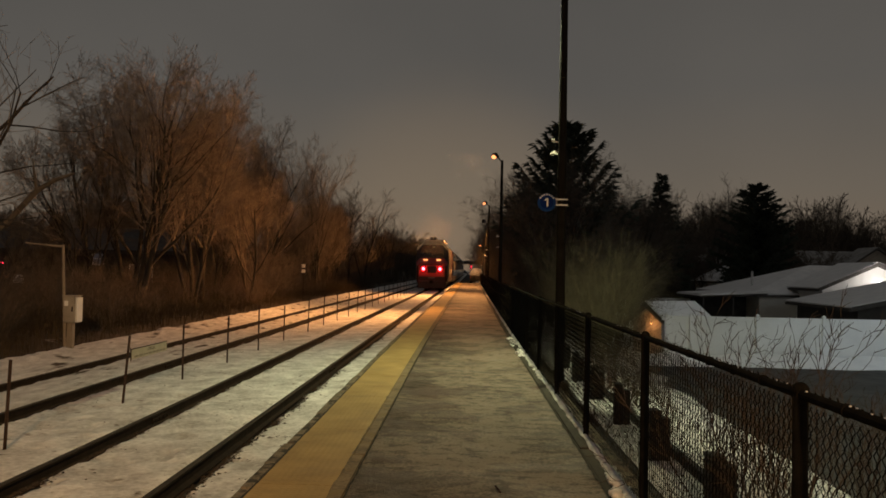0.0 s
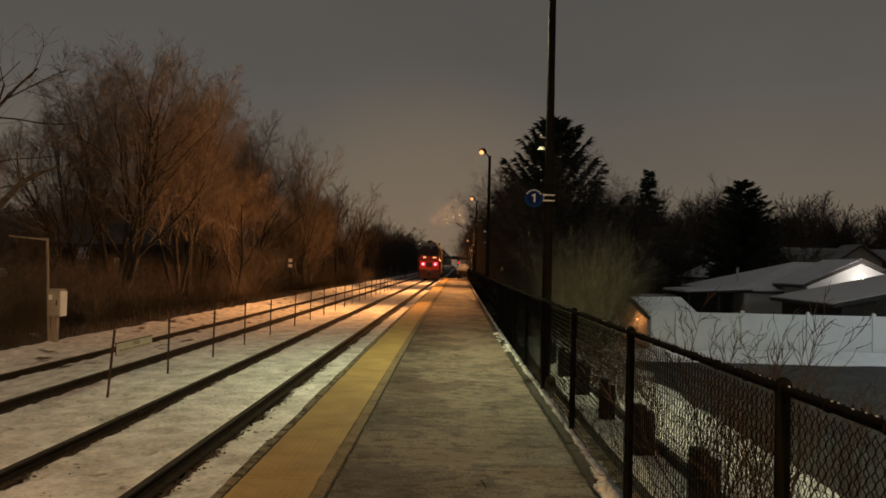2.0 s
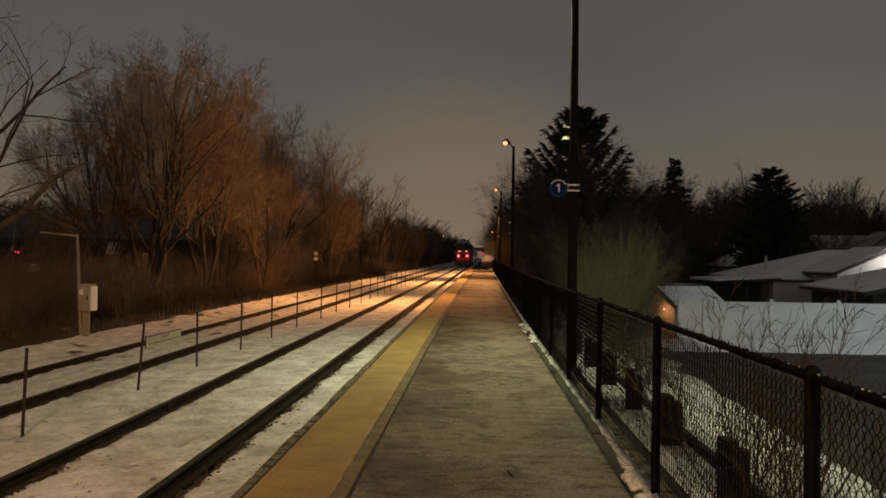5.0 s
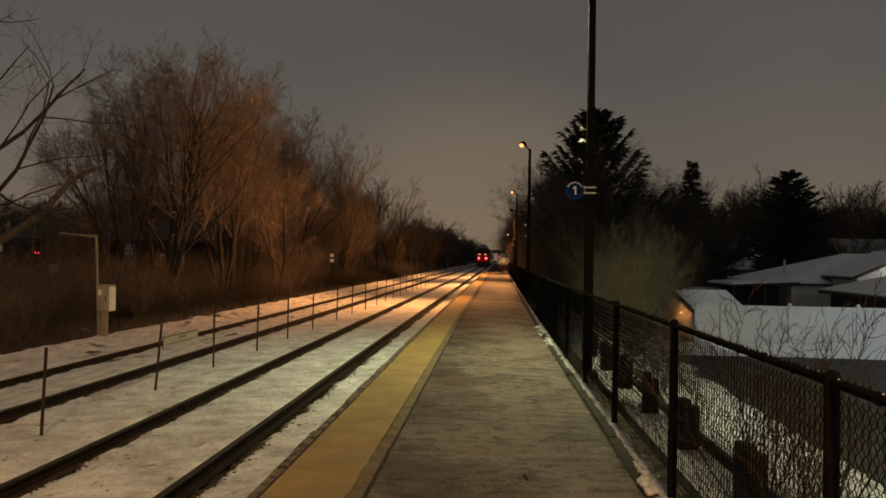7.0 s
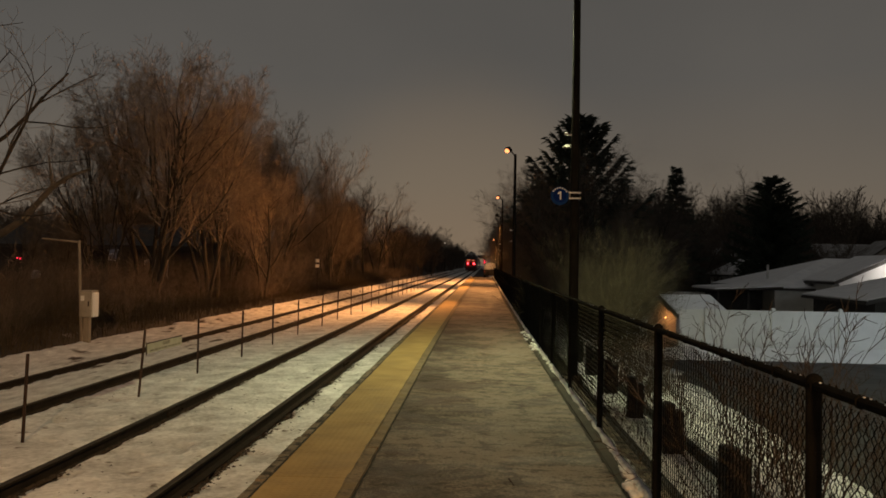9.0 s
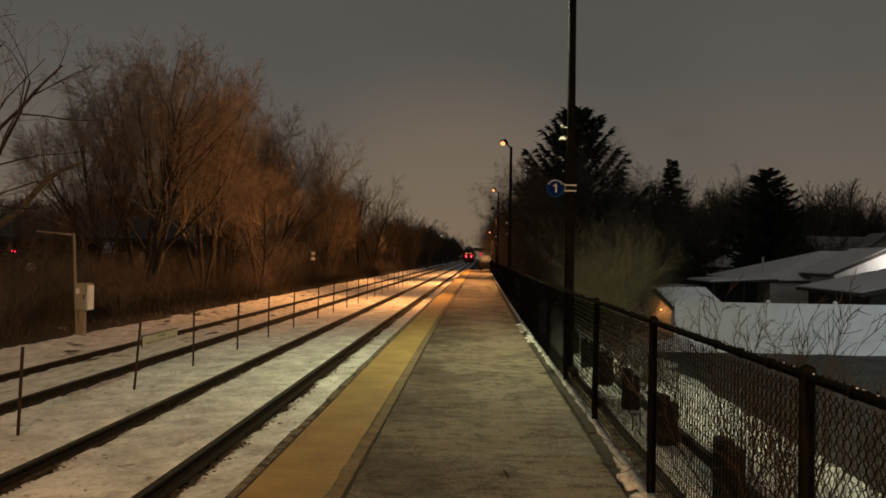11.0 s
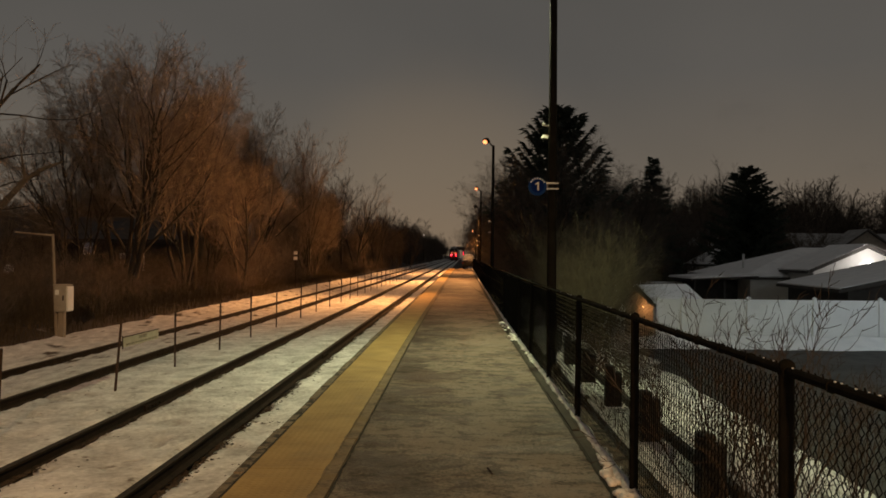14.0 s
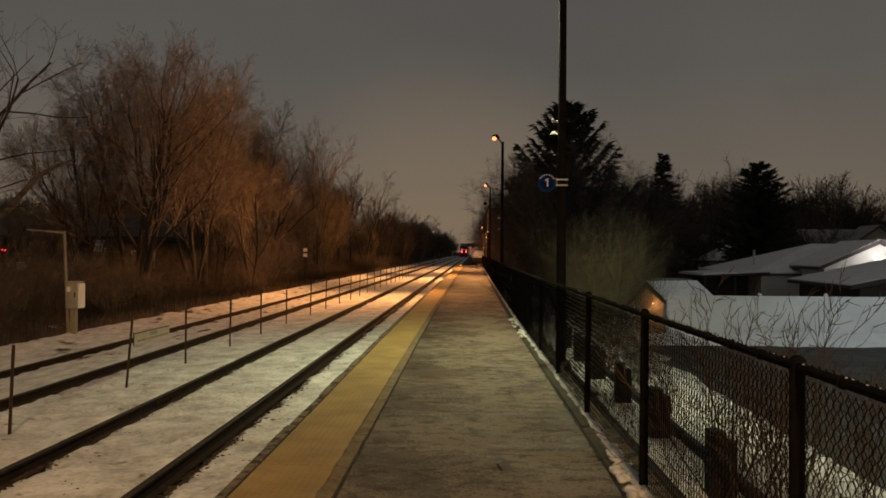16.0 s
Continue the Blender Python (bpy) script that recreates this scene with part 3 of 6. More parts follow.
def build_kerb_snow():
    """Ridge of old snow lumps caught along the foot of the wire fence."""
    rng = random.Random(9)
    bm = bmesh.new()
    yy = 2.0
    while yy < 120:
        big = noise.noise((yy * 0.45, 3.3, 0)) > 0.1
        r = rng.uniform(0.014, 0.030) * (1.25 if big else 0.75)
        x = rng.uniform(1.355, 1.425) if not big else rng.uniform(1.33, 1.44)
        bmesh.ops.create_icosphere(bm, subdivisions=2, radius=r, matrix=Matrix.Translation((x, yy, 0.012 if not big else 0.02))
                                   @ Matrix.Diagonal((1.0, rng.uniform(1.2, 3.2), rng.uniform(0.5, 0.8), 1)))
        yy += rng.uniform(0.02, 0.10) * (1 if yy < 30 else 4)
    prev = None
    for k in range(420):
        yy = 2.0 + k * (0.10 + k * 0.0006)
        w = max(0.026, 0.056 + 0.024 * noise.noise((yy * 1.3, 8.1, 0)) + 0.02 * noise.noise((yy * 5, 2.1, 0)))
        ring = [bm.verts.new((1.388 + u * w, yy, 0.004 + h * (w * 0.5 + 0.024))) for u, h in ((-1.0, 0), (-0.6, 0.8), (0.1, 1.1), (0.8, 0.7), (1.1, 0))]
        if prev:
            for a in range(4):
                bm.faces.new((prev[a], ring[a], ring[a + 1], prev[a + 1]))
        prev = ring
    # two larger chunks
    for k in range(30):
        u = rng.random()
        at = (1.26 + 0.08 * rng.random(), 5.7 + 1.6 * u, 0.045)
        bmesh.ops.create_icosphere(bm, subdivisions=2, radius=rng.uniform(0.025, 0.052), matrix=Matrix.Translation(at) @ Matrix.Diagonal((1, 1.4, 0.75, 1)))
    for k in range(26):
        u = rng.random()
        at = (1.17 + 0.20 * rng.random(), 17.6 + 4.6 * u, 0.05)
        bmesh.ops.create_icosphere(bm, subdivisions=2, radius=rng.uniform(0.02, 0.055), matrix=Matrix.Translation(at) @ Matrix.Diagonal((1, 1.5, 0.7, 1)))
    for v in bm.verts:
        v.co += 0.02 * noise.noise_vector(v.co * 14)
    follow_line(bm)
    ob = part("snow_lumps", bm, SNOW, smooth=True)
    tagged(ob, "lumps of old dirty snow along the fence foot", "snow", kind="stuff")


def build_fallen_twig():
    bm = bmesh.new()
    pts = [(0.285, 7.10, 0.012), (0.30, 7.06, 0.016), (0.297, 7.00, 0.022), (0.315, 6.95, 0.016), (0.318, 6.90, 0.012)]
    for a, b in zip(pts, pts[1:]):
        rod(bm, a, b, 0.008, 0.007, sides=6)
    ob = part("fallen_twig", bm, RUSTY)
    tagged(ob, "short dark crooked twig lying on the platform", "twig")


def build_grit():
    """Dark gravel, cinders and leaves that show through the thin snow, thickest beside the rails."""
    rng = random.Random(12)
    base = [(0.8, 0, 0), (-0.4, 0.7, 0), (-0.4, -0.7, 0), (0, 0, 0.5)]
    tri = [(0, 1, 3), (1, 2, 3), (2, 0, 3)]
    verts, faces = [], []
    r = RAILS

    def clump(x, y, z, s):
        t, k = rng.uniform(0, 6.28), len(verts)
        c, sn, ln = math.cos(t), math.sin(t), rng.uniform(0.6, 1.8)
        verts.extend((x + (u * c * ln - v * sn) * s, y + (u * sn * ln + v * c) * s, z + w * s) for u, v, w in base)
        faces.extend((a + k, b + k, d + k) for a, b, d in tri)

    for edge, z, n, spread in ((r[0] + 0.16, -0.335, 5200, 0.075), (r[1] + 0.16, -0.305, 4200, 0.06), (r[2] + 0.14, -0.325, 2600, 0.05), (r[3] + 0.12, -0.315, 2200, 0.06),
                               (-1.93, -0.30, 1300, -0.03)):
        for _ in range(n):
            y = 3.0 + 42 * rng.random() ** 1.7
            if noise.noise((y * 1.4, edge, 2)) + 0.5 * noise.noise((y * 5, edge, 3)) < rng.uniform(-0.7, 0.5):
                continue
            off = abs(rng.gauss(0, 1)) * spread
            clump(edge + bend(y) + off, y, z + rise(y) + rng.uniform(0, 0.012), rng.uniform(0.010, 0.034))
    for a, b, z, n in ((r[0] + 0.2, -1.95, -0.305, 700), (r[1] + 0.2, r[0] - 0.1, -0.278, 420), (r[2] + 0.2, r[1] - 0.1, -0.300, 260)):
        for _ in range(n):
            y = 3.0 + 30 * rng.random() ** 1.5
            x = rng.uniform(a, b)
            if noise.noise((x * 2.2, y * 0.9, 8)) < 0.05:
                continue
            clump(x + bend(y), y, z + 0.004, rng.uniform(0.008, 0.022))
    ob = mesh_object("grit", verts, faces, LITTER)
    tagged(ob, "dark grit and leaf scraps on the snow", "grit", kind="stuff")


def build_driveway():
    xs = [6.2 + 0.6 * i for i in range(44)]
    ys = [4.0 + 0.65 * i for i in range(41)]
    edge = lambda x, y: ground_z(x, y) + 0.03 + 0.02 * noise.noise((x * 0.8, y * 0.8, 7))
    v, f = sheet(xs, ys, edge)
    v = [(x + 0.4 * noise.noise((y * 0.5, 2, 1)) + 0.04 * (y - 20), y + 0.5 * noise.noise((x * 0.4, 5, 1)), z) for x, y, z in v]
    ob = mesh_object("driveway", v, f, ASPHALT, smooth=True)
    tagged(ob, "dark cleared asphalt driveway below the embankment", "driveway", kind="structure")


def build_snow_bank():
    xs = [6.8 + 0.25 * i for i in range(84)]
    ys = [29.6 + 0.2 * i for i in range(12)]

    def top(x, y):
        u = (y - 29.6) / 2.2
        return ground_z(x, y) - 0.04 + (0.42 + 0.16 * noise.noise((x * 0.8, 1, 2))) * math.sin(min(1, u) * 1.5) ** 2 + 0.05 * noise.noise((x * 2.5, y * 2.5, 4))
    v, f = sheet(xs, ys, top)
    ob = mesh_object("snow", v, f, CLEAN_SNOW, smooth=True)
    tagged(ob, "shovelled snow bank against the white fence", "snow", kind="stuff")


build_ground()
build_driveway()
build_snow_bank()
build_track_snow()
build_rails()
build_platform()
build_kerb_snow()
build_fallen_twig()
build_grit()

# ---------------------------------------------------------------- wire fence
def link_mesh(length, height, pitch_x, pitch_z, r):
    """Woven diamonds of coated wire: each zigzag strand hooks the next at its bends."""
    verts, faces = [], []
    n = int(round(height / (pitch_z / 2)))
    cols = int(length / (pitch_x / 2)) - 1
    for c in range(cols):
        base = len(verts)
        for k in range(n + 1):
            u = (c + (c + k) % 2) * pitch_x / 2
            z, d = 0.03 + k * pitch_z / 2, 0.003 * (1 if c % 2 else -1)
            if 0 < k < n:
                u += 0.05 * pitch_x * noise.noise((c * 3.7, k * 1.9, 2.0))
                z += 0.10 * pitch_z * noise.noise((c * 0.21, k * 0.3, 6.0)) + 0.05 * pitch_z * noise.noise((c * 2.9, k * 2.3, 9.0))
            for a in (0, 2.094, 4.189):
                verts.append((r * math.cos(a) + d, u, z + r * 0.6 * math.sin(a)))
        for k in range(n):
            for i in range(3):
                j = (i + 1) % 3
                faces.append((base + 3 * k + i, base + 3 * k + j, base + 3 * k + 3 + j, base + 3 * k + 3 + i))
    return verts, faces


def build_wire_fence():
    step, y0, h = 2.93, 3.45, 1.385
    fence = thing("wire_fence", "black vinyl-coated chain-link fence along the platform", "fence")
    v, f = link_mesh(step - 0.06, h - 0.06, 0.059, 0.056, 0.0027)
    first_mesh = mesh_object("chain_link", v, f, BLACK, fence)
    v, f = link_mesh(step - 0.06, h - 0.06, 0.118, 0.112, 0.0056)
    far_mesh = bpy.data.meshes.new("chain_link_far")
    far_mesh.from_pydata(v, [], f)
    far_mesh.materials.append(BLACK)
    bm = bmesh.new()
    rod(bm, (0, 0, -0.3), (0, 0, h - 0.01), 0.033, sides=14)
    ball(bm, (0, 0, h + 0.018), 0.036, 12, 8, (1, 1, 0.9))
    rod(bm, (0, -0.03, h - 0.005), (0, 0.03, h - 0.005), 0.030, sides=12)
    for z in (0.25, 0.55, 0.85, 1.10):
        rod(bm, (0, 0, z), (0, 0, z + 0.014), 0.036, sides=12)
    first_post = part("post", bm, BLACK, fence, smooth=False)
    bm = bmesh.new()
    rod(bm, (0, 0, h), (0, step, h), 0.022, sides=10)
    rng = random.Random(3)
    for k in range(46):
        # knuckled wire ends over the top rail, and wire ties
        yy = (k + 0.5) * step / 46
        rod(bm, (0.006, yy - 0.008, h - 0.02), (-0.004, yy + 0.010, h + 0.030 + rng.uniform(-0.004, 0.006)), 0.0042, sides=4)
    for k in range(1, 7):
        rod(bm, (0, k * step / 7, h), (0, k * step / 7 + 0.012, h), 0.027, sides=10)
    first_rail = part("top_rail", bm, BLACK, fence)
    bm = bmesh.new()
    rod(bm, (0, 0, 0.05), (0, step, 0.05), 0.004, sides=5)
    first_wire = part("tension_wire", bm, BLACK, fence)
    rng = random.Random(8)
    for i in range(-2, 37):
        for src in (first_post, first_mesh, first_rail, first_wire):
            o = src if i == -2 else src.copy()
            if i != -2:
                scene.collection.objects.link(o)
                o.parent = fence
                if src is first_mesh and i > 8:
                    o.data = far_mesh
            o.matrix_basis = along(FENCE_X, y0 + i * step + (0.03 if src is first_mesh else 0))
            if src is first_post:
                o.matrix_basis = o.matrix_basis @ pose(0, 0, 0, rng.uniform(-0.4, 0.4), rng.uniform(-0.1, 0.7), 0)


def build_glint_beads():
    # small drops on the top rail; snow white stands in for their glints
    rng = random.Random(12)
    bm = bmesh.new()
    for k in range(80):
        yy = 2.2 + 14 * rng.random() ** 1.6
        bmesh.ops.create_icosphere(bm, subdivisions=1, radius=rng.uniform(0.0025, 0.0058),
                                   matrix=Matrix.Translation((FENCE_X + rng.uniform(-0.012, 0.008), yy, 1.408)) @ Matrix.Diagonal((1, rng.uniform(1, 2.6), 0.6, 1)))
    ob = part("ice_beads", bm, CLEAN_SNOW, smooth=True)
    tagged(ob, "beads along the top rail, white for their wet glints", "ice", kind="stuff")


# ---------------------------------------------------------------- lamp poles
def build_lamp_pole(at_y, glow, sign, shade_label, at_x=LAMP_X, away=False, low=1.0):
    p = thing("platform_lamp", shade_label, "street lamp", pose(at_x, at_y, rise(at_y)) @ Matrix.Diagonal((1, 1, low, 1)), "platform lamps")
    bm = bmesh.new()
    rod(bm, (0, 0, -0.9), (0, 0, 7.15), 0.095, 0.062, sides=16, caps=True)
    part("pole", bm, POLE_PAINT, p, smooth=True)
    bm = bmesh.new()
    box(bm, -0.17, -0.17, -0.95, 0.17, 0.17, -0.05, 0.02)
    part("base", bm, EDGE_STONE, p)
    bm = bmesh.new()
    rod(bm, (0, 0, 7.05), (-0.14, 0, 7.22), 0.03, sides=10)
    rod(bm, (-0.14, 0, 7.22), (-0.16, 1.28, 7.42) if sign else (-0.24, 0, 7.32), 0.03, sides=10)
    part("arm", bm, POLE_PAINT, p)
    hx, hy, aim = (-0.16, 1.32, (-0.2, 0.12, -1.0)) if sign else (-0.36, 0.0, (-0.3, 0.9, -0.25) if away else (-0.62, -0.42, -0.66))
    tilt = look((hx, hy, 7.34), (hx + aim[0], hy + aim[1], 7.34 + aim[2]))
    bm = bmesh.new()
    box(bm, -0.17, -0.13, -0.02, 0.17, 0.13, 0.12, 0.04, tilt)
    if away:
        for a in ((-0.19, -0.15, -0.16, -0.165, 0.15, 0.0), (0.165, -0.15, -0.16, 0.19, 0.15, 0.0), (-0.165, -0.15, -0.16, 0.165, -0.125, 0.0), (-0.165, 0.125, -0.16, 0.165, 0.15, 0.0)):
            box(bm, *a, 0, tilt)
    head = part("lamp_head", bm, POLE_PAINT, p, "dark floodlight housing")
    bm = bmesh.new()
    if sign or away:
        box(bm, -0.12, -0.09, -0.045, 0.12, 0.09, -0.022, 0.008, tilt)
    else:
        ball(bm, tuple(tilt @ Vector((0, 0, -0.05))), 0.115, 14, 10, (1, 1, 0.85))
    part("lens", bm, glow, head, "glowing lens")
    # small white camera dome and box on the pole
    bm = bmesh.new()
    zs = 4.22 if sign else 3.50
    rod(bm, (-0.06, 0, zs), (-0.15, -0.02, zs), 0.014, sides=8)
    ball(bm, (-0.17, -0.03, zs + 0.02), 0.032 if sign else 0.045, 12, 8)
    part("sensor", bm, SIGN_WHITE, p, "small pale sensor ball")
    bm = bmesh.new()
    zs -= 0.19 if sign else 0.50
    rod(bm, (-0.06, 0, zs), (-0.13, -0.02, zs + 0.02), 0.016, sides=8)
    bmesh.ops.create_cone(bm, cap_ends=True, segments=14, radius1=0.08, radius2=0.025, depth=0.06, matrix=Matrix.Translation((-0.155, -0.03, zs - 0.01)))
    part("speaker", bm, GREY_BOX, p, "cone speaker")
    if sign:
        s = thing("track_sign", "round blue sign with a white number one on the pole", "sign", pose(LAMP_X, at_y, 0))
        zc, xc = 3.13, -0.275
        for z in (3.09, 3.19):
            bm = bmesh.new()
            rod(bm, (0, 0, z - 0.012), (0, 0, z + 0.012), 0.087, sides=18)
            box(bm, -0.19, -0.095, z - 0.012, 0.10, -0.088, z + 0.012)
            part("clamp_band", bm, GALV, s, "bright steel band")
        bm = bmesh.new()
        box(bm, -0.165, -0.088, 3.075, -0.085, -0.078, 3.215, 0.003)
        part("bracket", bm, GREY_BOX, s)
        face = pose(xc, -0.10, zc, 90, 0, 0)
        bm = bmesh.new()
        bmesh.ops.create_cone(bm, cap_ends=True, segments=40, radius1=0.165, radius2=0.165, depth=0.012, matrix=face)
        disc = part("disc", bm, SIGN_RING, s, "pale blue ring with lettering too small to read")
        bm = bmesh.new()
        bmesh.ops.create_cone(bm, cap_ends=True, segments=40, radius1=0.118, radius2=0.118, depth=0.005, matrix=pose(xc, -0.1105, zc, 90, 0, 0))
        part("centre", bm, SIGN_BLUE, disc, "deep blue centre")
        bm = bmesh.new()
        prism(bm, [(-0.004, -0.072), (0.024, -0.072), (0.024, 0.076), (0.004, 0.076), (-0.038, 0.050), (-0.038, 0.022), (-0.004, 0.042)], 0.004,
              pose(xc, -0.1185, zc))
        part("numeral", bm, SIGN_WHITE, disc, "white numeral one")
        bm = bmesh.new()
        for k in range(7):
            a = radians(145 - k * 18.3)
            m = pose(xc + 0.141 * math.cos(a), -0.1085, zc + 0.141 * math.sin(a), 0, 90 - math.degrees(a), 0)
            box(bm, -0.013, -0.002, -0.011, 0.013, 0.002, 0.011, 0, m)
        part("lettering_bars", bm, SIGN_WHITE, disc, "faint white bars of lettering")
    return p


# ---------------------------------------------------------------- stakes between the tracks, and the board
def build_stakes():
    rng = random.Random(21)
    hts = [1.12, 1.18, 1.10, 1.06, 1.04]
    y0s = [9.35, 12.65, 15.4, 18.2, 21.0, 24.0, 27.4, 30.5]
    while y0s[-1] < 118:
        y0s.append(y0s[-1] + 3.05 + rng.uniform(-0.15, 0.15))
    y0s = [6.3, 3.2] + y0s
    leans = {12.65: (0.02, 0.085), 9.35: (0, 0.035), 15.4: (0, 0.0), 18.2: (0, 0.012)}
    for y in y0s:
        h = rng.choice(hts) if y not in (9.35, 12.65) else {9.35: 1.06, 12.65: 1.08}[y]
        ob = thing("stake", "thin rusty steel stake standing in snow between tracks", "stake", group="stakes between the tracks")
        z = -0.42 + rise(y)
        bm = bmesh.new()
        prism(bm, [(-0.019, -0.003), (0.019, -0.003), (0.019, 0.003), (0.003, 0.003), (0.003, 0.03), (-0.003, 0.03), (-0.003, 0.003), (-0.019, 0.003)],
              h + 0.1, pose(0, 0, 0, 90, 0, rng.uniform(-20, 20)))
        part("shaft", bm, RUSTY, ob)
        if rng.random() < 0.5:
            bm = bmesh.new()
            box(bm, -0.022, -0.012, h - 0.10, 0.022, 0.02, h - 0.04, 0.004)
            part("clip", bm, RUSTY, ob, "wire clip")
        lx, ly = leans.get(y, (rng.uniform(-0.03, 0.03), rng.uniform(-0.035, 0.035)))
        ob.matrix_basis = pose(-5.37 + bend(y) + rng.uniform(-0.03, 0.03), y, z, math.degrees(lx), math.degrees(ly), 0)


def text_mesh(body, size, depth):
    cu = bpy.data.curves.new("writing", "FONT")
    cu.body, cu.size, cu.extrude, cu.align_x, cu.align_y = body, size, depth, "CENTER", "CENTER"
    cu.resolution_u = 2
    tmp = new("writing", cu)
    dg = bpy.context.evaluated_depsgraph_get()
    me = bpy.data.meshes.new_from_object(tmp.evaluated_get(dg))
    bpy.data.objects.remove(tmp)
    return me


def build_danger_board():
    s = thing("danger_board", "faded cream danger board wired to a stake", "sign")
    s.matrix_basis = pose(-5.33, 12.88, 0.31, -2, 0, 90)
    bm = bmesh.new()
    box(bm, 0, -0.006, 0.045, 1.52, 0.006, 0.205, 0.004)
    part("board", bm, CREAM, s)
    bm = bmesh.new()
    box(bm, -0.01, -0.012, 0.203, 1.53, 0.012, 0.216, 0.003)
    part("top_edge", bm, RUSTY, s)
    me = text_mesh("DANGER", 0.080, 0.001)
    me.materials.append(INK)
    t = new("writing", me)
    t.parent = s
    t.matrix_basis = pose(0.80, -0.0085, 0.155, 90, 0, 0)
    rng = random.Random(2)
    x = 0.10
    while x < 1.40:
        w = rng.uniform(0.06, 0.16)
        bm = bmesh.new()
        box(bm, x, -0.0085, 0.070, min(1.44, x + w), -0.0065, 0.096)
        part("writing_bar", bm, INK, s)
        x += w + 0.035
    bm = bmesh.new()
    rod(bm, (-0.03, 0.0, 0.02), (-0.03, 0.0, 0.24), 0.008, sides=6)
    rod(bm, (-0.03, 0.0, 0.20), (0.10, 0.0, 0.22), 0.006, sides=6)
    rod(bm, (-0.26, 0.03, 0.10), (-0.02, 0.0, 0.12), 0.006, sides=6)
    part("wire_tie", bm, RUSTY, s)


# ---------------------------------------------------------------- trackside cabinet and markers
def build_cabinet():
    c = thing("signal_cabinet", "weathered grey trackside cabinet on a post", "cabinet", pose(-9.32, 19.0, -0.30, 0, 0, -4))
    bm = bmesh.new()
    box(bm, -0.085, -0.06, -0.2, 0.055, 0.06, 0.82, 0.012)
    part("leg", bm, GREY_POST, c)
    # white panel added to the right face, which the lamps light up
    bm = bmesh.new()
    box(bm, 0.153, -0.12, 0.80, 0.20, 0.12, 1.38, 0.01)
    part("side_cover", bm, SIGN_WHITE, c, "pale panel standing in for the lamp-lit side")
    bm = bmesh.new()
    box(bm, -0.15, -0.13, 0.78, 0.15, 0.13, 1.40, 0.015)
    part("body", bm, GREY_BOX, c)
    bm = bmesh.new()
    box(bm, -0.17, -0.15, 1.40, 0.17, 0.15, 1.43, 0.008)
    part("lid", bm, GREY_BOX, c)
    bm = bmesh.new()
    box(bm, -0.13, -0.144, 0.81, 0.13, -0.133, 1.37, 0.004)
    door = part("door", bm, GREY_BOX, c)
    bm = bmesh.new()
    box(bm, 0.08, -0.17, 1.05, 0.105, -0.145, 1.17, 0.005)
    part("handle", bm, RUSTY, door)
    bm = bmesh.new()
    box(bm, -0.11, -0.152, 1.18, -0.02, -0.1455, 1.30)
    part("plate", bm, SIGN_WHITE, door, "small pale plate")
    bm = bmesh.new()
    rod(bm, (-0.20, 0.08, 0.2), (-0.32, 0.08, 2.62), 0.034, 0.03, sides=10)
    part("conduit", bm, GREY_POST, c, "tall pale conduit")
    bm = bmesh.new()
    rod(bm, (-0.30, 0.08, 2.58), (-1.28, 0.10, 2.66), 0.028, 0.022, sides=8)
    part("arm", bm, GREY_POST, c)


def build_marker():
    c = thing("track_marker", "small white two-plate marker on a thin post", "sign", pose(-9.4, 47, -0.2))
    bm = bmesh.new()
    rod(bm, (0, 0, -0.2), (0, 0, 2.3), 0.03, sides=8)
    part("post", bm, RUSTY, c)
    for z in (1.82, 2.12):
        bm = bmesh.new()
        box(bm, -0.11, -0.045, z, 0.11, -0.03, z + 0.19, 0.005)
        part("plate", bm, SIGN_WHITE, c, "white plate")


# ---------------------------------------------------------------- timber guard posts behind the wire fence
def build_guard_posts():
    for k, y in enumerate((5.0, 7.25, 9.55, 11.75, 13.95, 16.2, 18.4)):
        g = thing("guard_post", "stubby tarred double timber guard post", "bollard", pose(2.26, y, -1.02, 0, 0, (-3, 4, 2, -5, 3, 0, 4)[k]), "timber guard posts")
        bm = bmesh.new()
        box(bm, -0.10, -0.11, 0, 0.03, 0.11, 1.33, 0.02)
        part("timber", bm, TIMBER, g)
        bm = bmesh.new()
        box(bm, 0.035, -0.10, 0, 0.13, 0.10, 1.24, 0.02)
        part("timber", bm, TIMBER, g)
    r = thing("guard_rail", "tarred timber rail between the guard posts", "rail")
    for y in (5.0, 7.25, 9.55, 11.75, 13.95, 16.2):
        bm = bmesh.new()
        box(bm, 2.47, y - 0.12, -0.32, 2.56, y + 2.1, -0.17, 0.015)
        part("beam", bm, TIMBER, r)


